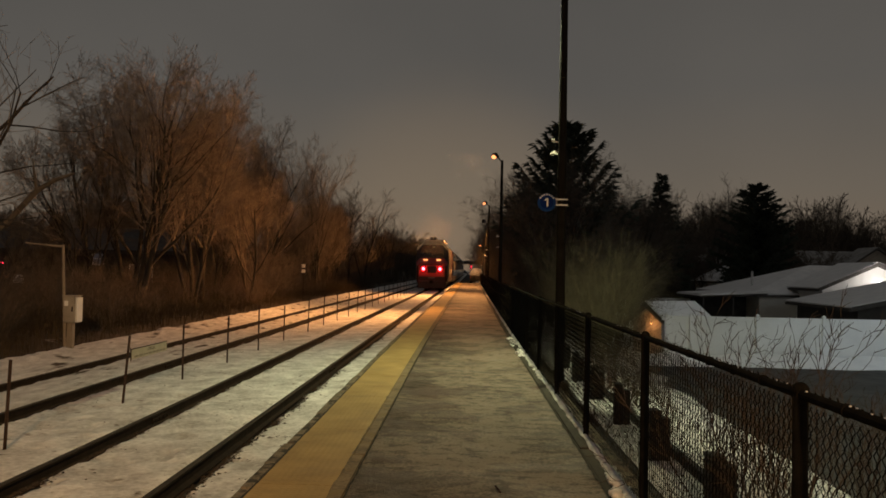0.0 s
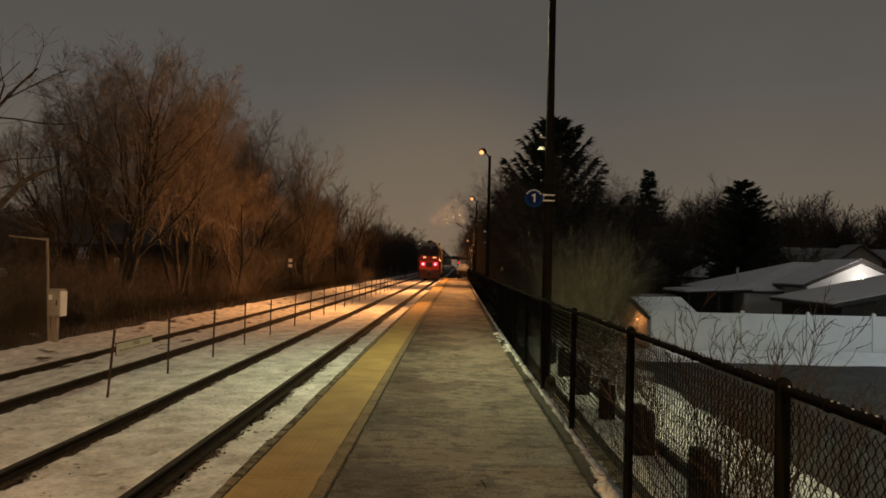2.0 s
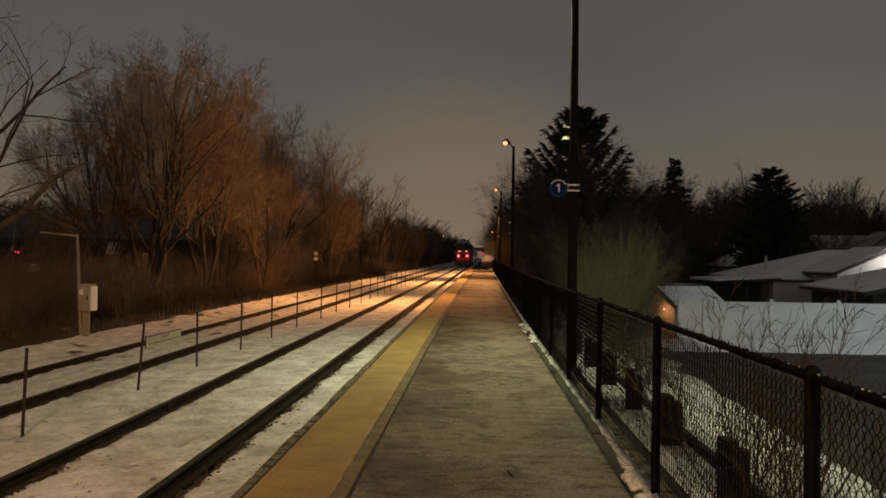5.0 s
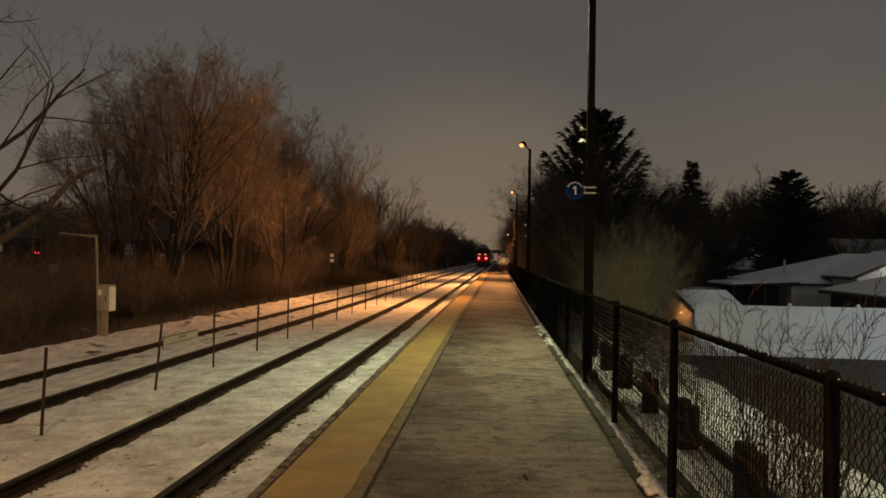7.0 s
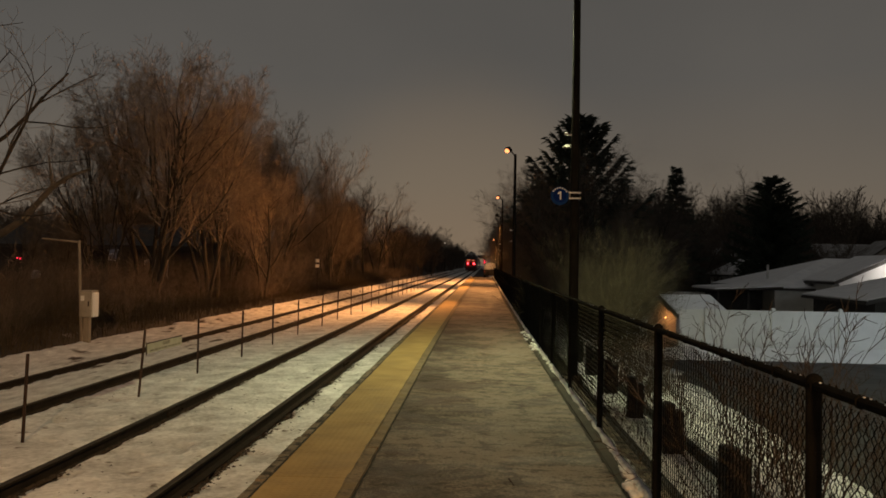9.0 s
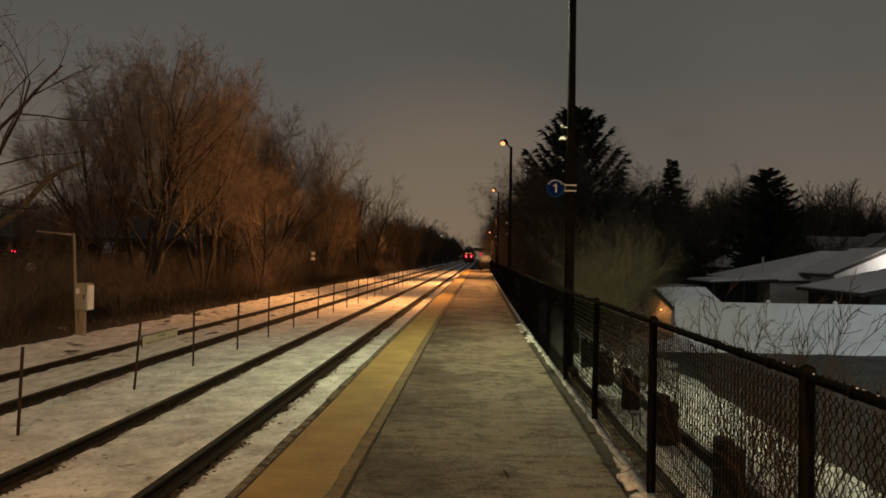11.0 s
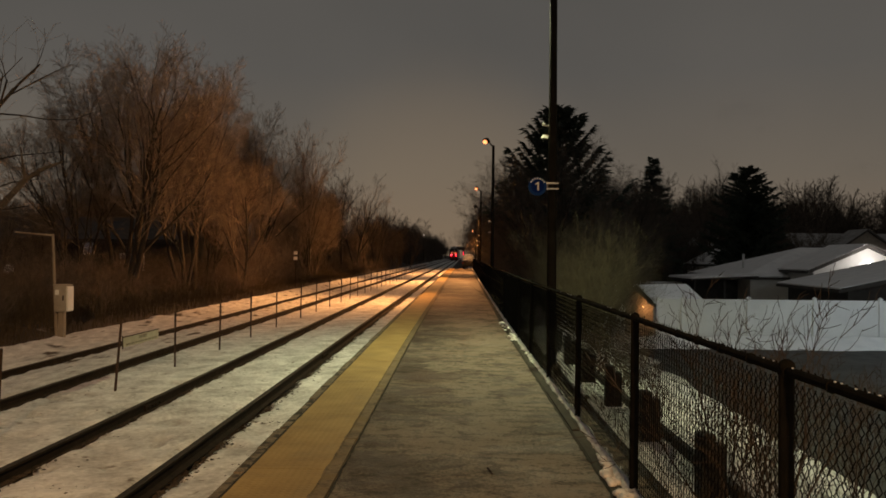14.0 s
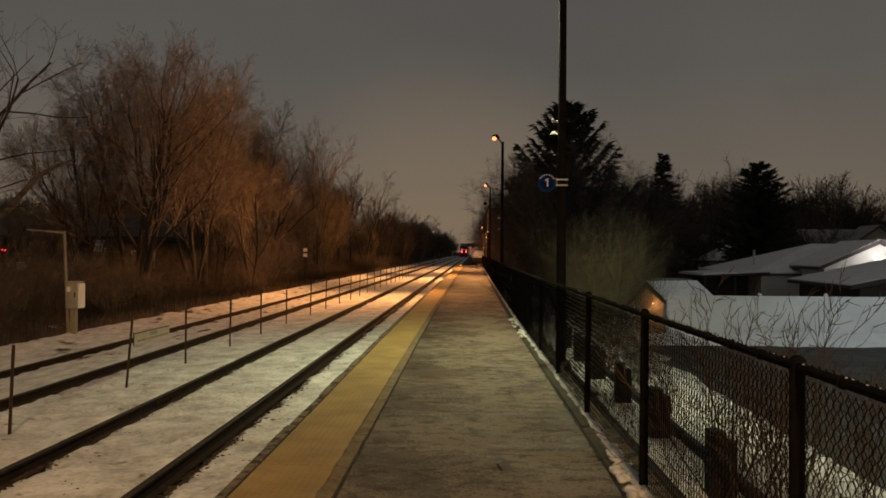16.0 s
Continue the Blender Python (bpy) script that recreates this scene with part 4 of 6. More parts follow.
# ---------------------------------------------------------------- gardens and houses
def build_vinyl_fence():
    f = thing("vinyl_fence", "tall white vinyl privacy fence round a garden", "fence")
    y, step, z0 = 32.0, 2.57, -1.52
    posts = [7.95, 8.92] + [8.92 + 2.57 * k for k in range(1, 8)]
    n = len(posts) - 1
    for i, x in enumerate(posts):
        step = posts[min(i + 1, n)] - x
        bm = bmesh.new()
        box(bm, x - 0.065, y - 0.065, z0 - 0.2, x + 0.065, y + 0.065, z0 + 1.88, 0.008)
        bmesh.ops.create_cone(bm, cap_ends=True, segments=4, radius1=0.115, radius2=0.01, depth=0.07,
                              matrix=Matrix.Translation((x, y, z0 + 1.915)) @ pose(0, 0, 0, 0, 0, 45))
        part("post", bm, VINYL, f)
        if i == n:
            break
        bm = bmesh.new()
        box(bm, x + 0.066, y - 0.04, z0 + 1.68, x + step - 0.066, y + 0.04, z0 + 1.82, 0.006)
        part("rail", bm, VINYL, f)
        bm = bmesh.new()
        box(bm, x + 0.066, y - 0.04, z0 + 0.02, x + step - 0.066, y + 0.04, z0 + 0.16, 0.006)
        part("rail", bm, VINYL, f)
        boards = 5 if i == 0 else 15
        for k in range(boards):
            bm = bmesh.new()
            xa = x + 0.07 + k * (step - 0.14) / boards
            box(bm, xa + 0.002, y - 0.018, z0 + 0.162, xa + (step - 0.14) / boards - 0.002, y + 0.018, z0 + 1.678)
            part("board", bm, VINYL, f)


def gable(name, label, m, length, width, eave, ridge, wall, roof, over=0.35, clap=False, group=""):
    """A house with its ridge along local y, standing on local z = 0, gables at both ends."""
    h = thing(name, label, "house" if name == "house" else name, m, group)
    bm = bmesh.new()
    w = width / 2
    prism(bm, [(-w, -0.6), (w, -0.6), (w, eave), (0, ridge), (-w, eave)], length, Matrix.Identity(4))
    part("wall", bm, wall, h)
    k = (ridge - eave) / w
    for s in (-1, 1):
        bm = bmesh.new()
        prism(bm, [(0, ridge + 0.03), (s * (w + over), eave - k * over + 0.03), (s * (w + over), eave - k * over + 0.15), (0, ridge + 0.15)],
              length + 2 * over, pose(0, -over, 0))
        rf = part("roof", bm, SHINGLE, h)
        bm = bmesh.new()
        prism(bm, [(0, ridge + 0.155), (s * (w + over + 0.04), eave - k * (over + 0.04) + 0.155), (s * (w + over + 0.06), eave - k * over + 0.22), (s * 0.05, ridge + 0.27)],
              length + 2 * over - 0.04, pose(0, -over + 0.02, 0))
        for v in bm.verts:
            v.co.z += 0.02 * noise.noise(v.co * 2)
        part("roof_snow", bm, roof, rf, "blanket of snow")
        bm = bmesh.new()
        xe = s * (w + over + 0.02)
        box(bm, min(xe, xe + s * 0.1), -over, eave - k * over - 0.02, max(xe, xe + s * 0.1), length + over, eave - k * over + 0.10, 0.01)
        part("gutter", bm, TRIM, h)
        for yb in (-over - 0.03, length + over):
            bm = bmesh.new()
            prism(bm, [(0, ridge + 0.0), (s * (w + over), eave - k * over + 0.0), (s * (w + over + 0.05), eave - k * over + 0.20), (0, ridge + 0.25)], 0.03, pose(0, yb, 0))
            part("bargeboard", bm, TRIM, h)
    if clap:
        for i in range(int(ridge / 0.22)):
            z = 0.05 + i * 0.22
            half = w - 0.01 if z < eave else max(0.0, (ridge - z - 0.22) / k)
            if half > 0.1:
                bm = bmesh.new()
                prism(bm, [(-half, z), (half, z), (half, z + 0.235), (-half, z + 0.235)], -0.016, pose(0, -0.020, z * 0.0))
                bmesh.ops.transform(bm, matrix=Matrix.Translation((0, -0.004, z)) @ Matrix.Rotation(radians(-9), 4, "X") @ Matrix.Translation((0, 0, -z)), verts=bm.verts)
                part("clapboard", bm, wall, h)
    return h


def window_on(h, x, y, z, w, t, face="y", lit=None):
    """A framed sash window on a wall that faces -y (or -x) of its house."""
    m = pose(x, y, z) if face == "y" else pose(x, y, z, 0, 0, -90)
    bm = bmesh.new()
    for a in ((-w / 2 - 0.07, -0.04, -0.07, -w / 2, 0.0, t + 0.07), (w / 2, -0.04, -0.07, w / 2 + 0.07, 0.0, t + 0.07),
              (-w / 2, -0.04, t, w / 2, 0.0, t + 0.07), (-w / 2, -0.04, -0.07, w / 2, 0.0, 0.0), (-w / 2, -0.03, t / 2 - 0.02, w / 2, 0.0, t / 2 + 0.02)):
        box(bm, *a, 0, m)
    win = part("window", bm, SIGN_WHITE, h)
    bm = bmesh.new()
    box(bm, -w / 2, -0.012, 0, w / 2, -0.006, t, 0, m)
    part("pane", bm, lit or GLASS_DARK, win)


SHED = pose(7.92, 35.2, -1.55, 0, 0, -66)


def build_hip_house(g):
    """The main house: hipped snowy roof, pale walls, and a low porch roof over a dark opening at its end."""
    h = thing("house", "single-storey house with hipped snowy roof and low porch", "house", pose(0, 0, g))
    x0, x1, y0, y1, e, r = 20.0, 37.0, 56.2, 68.6, 2.18, 4.25
    bm = bmesh.new()
    box(bm, x0 + 0.3, y0, -0.6, x1 - 0.3, y1, e, 0.01)
    part("wall", bm, SIDING, h)
    for k in range(9):
        bm = bmesh.new()
        box(bm, x0 + 0.29, y0 - 0.014, 0.05 + k * 0.235, 25.0, y0 - 0.002, 0.05 + k * 0.235 + 0.225)
        part("clapboard", bm, SIDING, h)
    a = [(x0 - 0.3, y0 - 0.5), (x1 + 0.3, y0 - 0.5), (x1 + 0.3, y1 + 0.5), (x0 - 0.3, y1 + 0.5)]
    ridge = [(26.3, 62.4), (31.5, 62.4)]
    for name, dz, mat, grow, label in (("roof", 0.0, SHINGLE, 0.0, ""), ("roof_snow", 0.10, CLEAN_SNOW, 0.05, "blanket of snow")):
        bm = bmesh.new()
        low = [bm.verts.new((x, y, e + dz - 0.06)) for x, y in a]
        mid = [bm.verts.new((x + grow * (1 if x > 28 else -1), y, e + dz + 0.06)) for x, y in a]
        top = [bm.verts.new((x, y, r + dz + 0.06)) for x, y in ridge]
        for k in range(4):
            bm.faces.new((low[k], low[(k + 1) % 4], mid[(k + 1) % 4], mid[k]))
        bm.faces.new((mid[0], mid[1], top[1], top[0]))
        bm.faces.new((mid[1], mid[2], top[1]))
        bm.faces.new((mid[2], mid[3], top[0], top[1]))
        bm.faces.new((mid[3], mid[0], top[0]))
        bm.faces.new(low[::-1])
        bmesh.ops.recalc_face_normals(bm, faces=bm.faces)
        part(name, bm, mat, h, label)
    bm = bmesh.new()
    box(bm, x0 - 0.3, y0 - 0.62, e - 0.10, x1 + 0.3, y0 - 0.515, e + 0.05, 0.01)
    part("gutter", bm, TRIM, h)
    bm = bmesh.new()
    prism(bm, [(15.9, 1.98), (20.4, 2.22), (20.4, 2.34), (15.9, 2.10)], 6.0, pose(0, 54.9, 0))
    pr = part("porch_roof", bm, SHINGLE, h)
    bm = bmesh.new()
    prism(bm, [(15.85, 2.105), (20.4, 2.345), (20.4, 2.50), (16.0, 2.24)], 6.0, pose(0, 54.88, 0))
    part("roof_snow", bm, CLEAN_SNOW, pr, "blanket of snow")
    bm = bmesh.new()
    box(bm, 16.3, 58.6, -0.6, 20.25, 58.75, 2.0)
    part("porch_back", bm, DARK_WALL, h, "dark back wall of the porch")
    for x in (16.2, 18.2):
        bm = bmesh.new()
        box(bm, x - 0.06, 55.1, -0.6, x + 0.06, 55.22, 2.0, 0.01)
        part("porch_post", bm, TRIM, h)
    return h


def build_houses():
    g = -1.55
    # main house with its ridge away from the railway, and the lit gable wing in front
    build_hip_house(g)
    b = gable("house", "house wing with lit white clapboard gable", pose(25.9, 51.5, g, 0, 0, -3), 5.4, 6.6, 2.75, 4.25, WHITE_SIDING, CLEAN_SNOW, 0.3, clap=True)
    bm = bmesh.new()
    ball(bm, (0.1, -0.16, 3.16), 0.15, 14, 10)
    part("porch_globe", bm, PORCH_GLOW, b, "glowing round porch lamp")
    bm = bmesh.new()
    rod(bm, (0.1, 0, 3.36), (0.1, -0.16, 3.32), 0.03, sides=8)
    part("lamp_arm", bm, TRIM, b)
    # low dark garage in front of it
    gable("garage", "low dark garage with snow on its roof", pose(25.4, 38.6, g, 0, 0, -5), 9, 13.2, 1.98, 3.42, DARK_WALL, CLEAN_SNOW, 0.45)
    # a second roof behind, and the flue pipe
    gable("house", "small house with steep snowy roof behind the first", pose(30.0, 80, g, 0, 0, 12), 8, 7.4, 2.9, 4.5, SIDING, CLEAN_SNOW, 0.3)
    fl = thing("flue_pipe", "shiny steel flue pipe with a cap", "chimney", pose(21.15, 60.0, g))
    bm = bmesh.new()
    rod(bm, (0, 0, 2.6), (0, 0, 3.75), 0.085, sides=12)
    part("pipe", bm, GALV, fl, smooth=True)
    bm = bmesh.new()
    rod(bm, (0, 0, 3.78), (0, 0, 3.86), 0.14, 0.02, sides=12)
    part("cap", bm, GALV, fl)
    # garden shed with a lamp over its door
    s = gable("shed", "small garden shed with snowy roof and warm-lit door end", SHED, 2.4, 2.0, 1.50, 2.04, TAN_SIDING, CLEAN_SNOW, 0.14)
    bm = bmesh.new()
    box(bm, -0.30, -0.035, 0.0, 0.30, -0.004, 1.35, 0.006)
    dr = part("door", bm, TAN_SIDING, s)
    bm = bmesh.new()
    box(bm, 0.22, -0.06, 0.7, 0.25, -0.036, 0.82, 0.004)
    part("handle", bm, TRIM, dr)
    bm = bmesh.new()
    ball(bm, (0.42, -0.10, 1.36), 0.035, 10, 7)
    part("door_lamp", bm, WARM_GLOW, s, "warm bulb by the door")
    # houses farther off
    e = gable("house", "distant two-storey house with a snowy roof", pose(54, 100, g, 0, 0, 90), 13.6, 7, 5.0, 6.5, DARK_WALL, DARKER_SNOW)
    gable("house", "distant house front with a small gable", pose(47.8, 95, g), 4, 5, 5.2, 6.9, TAN_SIDING, DARKER_SNOW)
    far = gable("house", "distant dark house with two pale windows", pose(36.5, 110, g, 0, 0, 90), 8, 6, 6.4, 7.2, DARK_WALL, SHINGLE)
    for v in (2.6, 5.6):
        window_on(far, -3.02, v, 5.3, 1.7, 0.9, "x", PALE_GLOW)
    gable("house", "dim house beyond the woods across the tracks", pose(-16, 78, -0.2, 0, 0, 80), 10, 8, 2.5, 4.1, DARK_WALL, SHINGLE)
    h = gable("house", "dim brown house with faintly lit windows behind the trees", pose(-18, 55, -0.2, 0, 0, 90), 14, 8, 2.9, 4.3, DARK_WALL, SHINGLE)
    window_on(h, -4.01, 2.6, 1.05, 1.4, 1.0, "x", DIM_GLOW)
    window_on(h, -4.01, 5.4, 2.1, 0.6, 0.7, "x", DIM_GLOW)
    window_on(h, -4.01, 10.5, 0.85, 0.5, 0.4, "x", PALE_GLOW)
    bm = bmesh.new()
    ball(bm, (-4.1, 11.5, 2.06), 0.05, 10, 7)
    ball(bm, (-4.1, 11.7, 2.1), 0.035, 10, 7)
    part("red_lamp", bm, SIGNAL_RED, h, "small red glowing lamp")


def build_low_wall():
    """Low board fence behind the shed with snow lying along its top."""
    f = thing("board_fence", "low dark board fence with snow along its top", "fence", pose(12.0, 60, -1.5) @ Matrix.Diagonal((1.3, 1, 0.88, 1)))
    for k in range(9):
        bm = bmesh.new()
        box(bm, k * 0.5, -0.02, -0.3, k * 0.5 + 0.48, 0.02, 1.72, 0.006)
        part("board", bm, DARK_WALL, f)
    bm = bmesh.new()
    for k in range(18):
        box(bm, k * 0.25, -0.12, 1.725, k * 0.25 + 0.27, 0.30, 1.94 + 0.05 * noise.noise((k * 0.9, 3, 1)), 0.05)
    part("snow_cap", bm, CLEAN_SNOW, f, "thick cap of snow", smooth=True)


build_low_wall()


def build_garden_lamp():
    l = thing("garden_lamp", "tall lamp post beside the garden driveway", "street lamp", pose(21.2, 23.5, -0.5))
    bm = bmesh.new()
    rod(bm, (0, 0.3, -0.3), (0, 0.3, 5.2), 0.06, 0.045, sides=10)
    part("pole", bm, POLE_PAINT, l)
    bm = bmesh.new()
    box(bm, -0.2, -0.12, 5.2, 0.2, 0.42, 5.3, 0.02)
    head = part("lamp_head", bm, POLE_PAINT, l)
    bm = bmesh.new()
    box(bm, -0.15, -0.08, 5.17, 0.15, 0.22, 5.195, 0.004)
    part("lens", bm, PORCH_GLOW, head, "white glowing lens")


build_garden_lamp()
lamp_light("porch_light", (25.7, 50.0, 2.3), (1.0, 0.90, 0.82), 110, 0.15, aim=(25.6, 52.0, 1.3), cone=178, blend=0.2)
lamp_light("door_light", tuple(SHED @ Vector((0.42, -0.45, 1.40))), SODIUM, 20, 0.05, aim=tuple(SHED @ Vector((0.2, 0.2, 0.9))), cone=178, blend=0.2)


def build_snow_car():
    """A parked estate car under thick snow beyond the end of the platform."""
    c = thing("parked_car", "parked car buried under a thick cap of snow", "car", pose(1.72, 121, 0.16, 0, 0, -4) @ Matrix.Diagonal((0.95, 1.0, 1.08, 1)))
    bm = bmesh.new()
    prism(bm, [(-0.88, 0.25), (0.88, 0.25), (0.92, 0.75), (0.86, 1.0), (0.70, 1.55), (-0.70, 1.55), (-0.86, 1.0), (-0.92, 0.75)], 4.3, Matrix.Identity(4))
    bmesh.ops.bevel(bm, geom=bm.edges[:], offset=0.08, segments=2, affect="EDGES")
    part("body", bm, DARK_WALL, c, "dark bodywork", smooth=True)
    bm = bmesh.new()
    prism(bm, [(-0.86, 1.02), (0.86, 1.02), (0.88, 1.3), (0.72, 1.85), (0.35, 2.05), (-0.35, 2.05), (-0.72, 1.85), (-0.88, 1.3)], 4.0, pose(0, -0.12, 0))
    bmesh.ops.bevel(bm, geom=bm.edges[:], offset=0.12, segments=3, affect="EDGES")
    part("snow_cap", bm, CLEAN_SNOW, c, "thick cap of snow", smooth=True)
    for x in (-0.8, 0.8):
        for y in (0.8, 3.4):
            bm = bmesh.new()
            rod(bm, (x - 0.1, y, 0.32), (x + 0.1, y, 0.32), 0.32, sides=18)
            part("wheel", bm, BLACK, c)
        bm = bmesh.new()
        box(bm, x - 0.08, -0.03, 0.75, x + 0.08, 0.02, 0.95, 0.01)
        part("tail_lamp", bm, LOCO_RED, c)


build_wire_fence()
build_glint_beads()
build_lamp_pole(14.5, MERCURY_GLOW, True, "tall dark platform lamp post with a round sign")
build_lamp_pole(38.6, SODIUM_GLOW, False, "dark platform lamp post with glowing sodium head")
build_lamp_pole(66.0, SODIUM_GLOW, False, "dark platform lamp post with glowing sodium head", 1.93)
build_lamp_pole(90.5, SODIUM_GLOW, False, "dark platform lamp post with its head turned down the line", 2.45, True)
build_lamp_pole(108.0, SODIUM_GLOW, False, "low lamp post at the far end of the platform", 2.48, low=0.70)
build_lamp_pole(-11.0, SODIUM_GLOW, False, "dark platform lamp post with glowing sodium head")
build_stakes()
build_danger_board()
build_cabinet()
build_marker()
build_guard_posts()
build_vinyl_fence()
build_houses()
build_snow_car()


# ---------------------------------------------------------------- bare trees
def tubes(segs, sides):
    """Tapered straight pieces, each from p to q with radii r and s, as open prisms."""
    a = np.array(segs, dtype=float)
    p, q, r, s = a[:, 0:3], a[:, 3:6], a[:, 6], a[:, 7]
    d = q - p
    d /= np.linalg.norm(d, axis=1)[:, None] + 1e-9
    ref = np.where(np.abs(d[:, 2:3]) > 0.9, np.array([[1.0, 0, 0]]), np.array([[0, 0, 1.0]]))
    u = np.cross(d, ref)
    u /= np.linalg.norm(u, axis=1)[:, None] + 1e-9
    w = np.cross(d, u)
    rings = []
    for base, rad in ((p, r), (q, s)):
        for k in range(sides):
            t = 2 * math.pi * k / sides
            rings.append(base + (u * math.cos(t) + w * math.sin(t)) * rad[:, None])
    n = len(a)
    verts = np.stack(rings, 1).reshape(-1, 3)
    off = (np.arange(n) * 2 * sides)[:, None]
    faces = np.concatenate([off + np.array([[k, (k + 1) % sides, sides + (k + 1) % sides, sides + k]]) for k in range(sides)])
    return verts, faces


def grow_branch(out, rng, p, d, length, r, level, spec, lift):
    """A wandering branch in short pieces; children fork off along its outer part."""
    n = spec["pieces"][level]
    step = length / n
    pts = [p]
    dirs = [d]
    for i in range(n):
        wob = spec["wobble"][level]
        d = Vector((d.x + rng.gauss(0, wob), d.y + rng.gauss(0, wob), d.z + rng.gauss(0, wob) + lift * (0.5 if level else 0.1)))
        d.normalize()
        q = p + d * step
        t0, t1 = i / n, (i + 1) / n
        end = spec["tip"][level]
        r0, r1 = r * (1 - t0 * (1 - end)), r * (1 - t1 * (1 - end))
        out[level].append((p.x, p.y, p.z, q.x, q.y, q.z, r0, r1))
        p = q
        pts.append(p)
        dirs.append(d)
    if level + 1 < len(spec["pieces"]):
        k = spec["kids"][level]
        k = max(1, int(k * rng.uniform(0.8, 1.2)))
        for j in range(k):
            t = spec["from"][level] + (1 - spec["from"][level]) * (j + rng.random()) / k
            f = min(n - 1e-3, t * n)
            i = int(f)
            at = pts[i].lerp(pts[i + 1], f - i)
            ax = Vector((rng.gauss(0, 1), rng.gauss(0, 1), rng.gauss(0, 1)))
            side = dirs[i].cross(ax)
            side.normalize()
            ang = radians(rng.uniform(*spec["angle"][level]))
            nd = dirs[i] * math.cos(ang) + side * math.sin(ang)
            rr = r * (1 - t * (1 - spec["tip"][level])) * rng.uniform(*spec["thin"][level])
            ll = length * rng.uniform(*spec["short"][level]) * (1.15 - 0.55 * t)
            grow_branch(out, rng, at, nd, ll, max(rr, spec["least"]), level + 1, spec, spec["lift"])


TREE = dict(pieces=(8, 6, 4, 2, 1), wobble=(0.07, 0.11, 0.14, 0.15, 0.1), tip=(0.3, 0.3, 0.35, 0.4, 0.5), kids=(12, 9, 7, 5),
            angle=((16, 42), (20, 48), (24, 58), (25, 60)), thin=((0.42, 0.68), (0.45, 0.65), (0.45, 0.65), (0.55, 0.75)),
            short=((0.45, 0.72), (0.42, 0.68), (0.42, 0.65), (0.5, 0.8)), lift=0.12, least=0.0060)
TREE["from"] = (0.22, 0.15, 0.15, 0.1)
OLD = dict(TREE)
OLD.update(kids=(12, 6, 5, 3), wobble=(0.07, 0.17, 0.2, 0.2, 0.1), angle=((26, 56), (28, 58), (30, 65), (25, 60)))
FAN = dict(TREE)
FAN.update(kids=(14, 9, 6, 4), angle=((10, 24), (12, 30), (15, 40), (20, 50)), lift=0.22)
FAN["from"] = (0.30, 0.12, 0.12, 0.1)
FAR_TREE = dict(TREE)
FAR_TREE.update(pieces=(6, 4, 2, 1), kids=(10, 7, 6), least=0.014)
THICKET = dict(pieces=(6, 3, 1), wobble=(0.09, 0.13, 0.16), tip=(0.3, 0.35, 0.4), kids=(9, 5),
               angle=((18, 48), (22, 60)), thin=((0.4, 0.6), (0.5, 0.75)),
               short=((0.4, 0.7), (0.45, 0.75)), lift=0.16, least=0.005)
THICKET["from"] = (0.12, 0.12)
ARCHING = dict(THICKET)
ARCHING.update(kids=(14, 9), least=0.0042)
SAPLING = dict(pieces=(7, 5, 4, 3), wobble=(0.10, 0.14, 0.18, 0.2), tip=(0.3, 0.35, 0.4, 0.5), kids=(7, 5, 3),
               angle=((12, 32), (16, 42), (20, 50)), thin=((0.4, 0.6), (0.5, 0.7), (0.5, 0.75)),
               short=((0.4, 0.65), (0.4, 0.65), (0.5, 0.7)), lift=0.16, least=0.0036)
SAPLING["from"] = (0.15, 0.15, 0.1)


def tree_mesh_pair(seed, height, stems, radius, spec=TREE, splay=0.25, thick_levels=2):
    rng = random.Random(seed)
    out = [[] for _ in spec["pieces"]]
    for k in range(stems):
        a = rng.uniform(0, 6.28)
        s = splay * (1 if stems > 1 else 0.3) * rng.uniform(0.4, 1.2)
        d = Vector((math.cos(a) * s, math.sin(a) * s, 1)).normalized()
        b = Vector((math.cos(a) * 0.6 * radius, math.sin(a) * 0.6 * radius, -0.3)) if stems > 1 else Vector((0, 0, -0.3))
        grow_branch(out, rng, b, d, height * rng.uniform(0.75, 0.95), radius * rng.uniform(0.75, 1.1), 0, spec, spec["lift"])
    wood = [s for lv in out[:thick_levels] for s in lv]
    fine = [s for lv in out[thick_levels:] for s in lv]
    return tubes(wood, 6), tubes(fine, 3)


def crown_top(pair):
    return max(float(np.max(pair[0][0][:, 2])), float(np.max(pair[1][0][:, 2])))


def stems_of(seed, height, stems, radius, spec, splay):
    """Thin stems, each one unbroken tapered tube, and one mesh of their twigs."""
    rng = random.Random(seed)
    out = [[] for _ in spec["pieces"]]
    for k in range(stems):
        a = rng.uniform(0, 6.28)
        s = splay * rng.uniform(0.4, 1.2)
        grow_branch(out, rng, Vector((math.cos(a) * 0.6 * radius, math.sin(a) * 0.6 * radius, -0.3)), Vector((math.cos(a) * s, math.sin(a) * s, 1)).normalized(),
                    height * rng.uniform(0.75, 0.95), radius * rng.uniform(0.75, 1.1), 0, spec, spec["lift"])
    n, tubes_out = spec["pieces"][0], []
    for k in range(stems):
        seg = out[0][k * n:(k + 1) * n]
        rings = [(g[0:3], g[6]) for g in seg] + [(seg[-1][3:6], seg[-1][7])]
        verts = [(c[0] + r * math.cos(q * 1.2566), c[1] + r * math.sin(q * 1.2566), c[2]) for c, r in rings for q in range(5)]
        faces = [(j * 5 + q, j * 5 + (q + 1) % 5, j * 5 + 5 + (q + 1) % 5, j * 5 + 5 + q) for j in range(n) for q in range(5)]
        tubes_out.append((verts, faces))
    return tubes_out, tubes([s for lv in out[1:] for s in lv], 3)


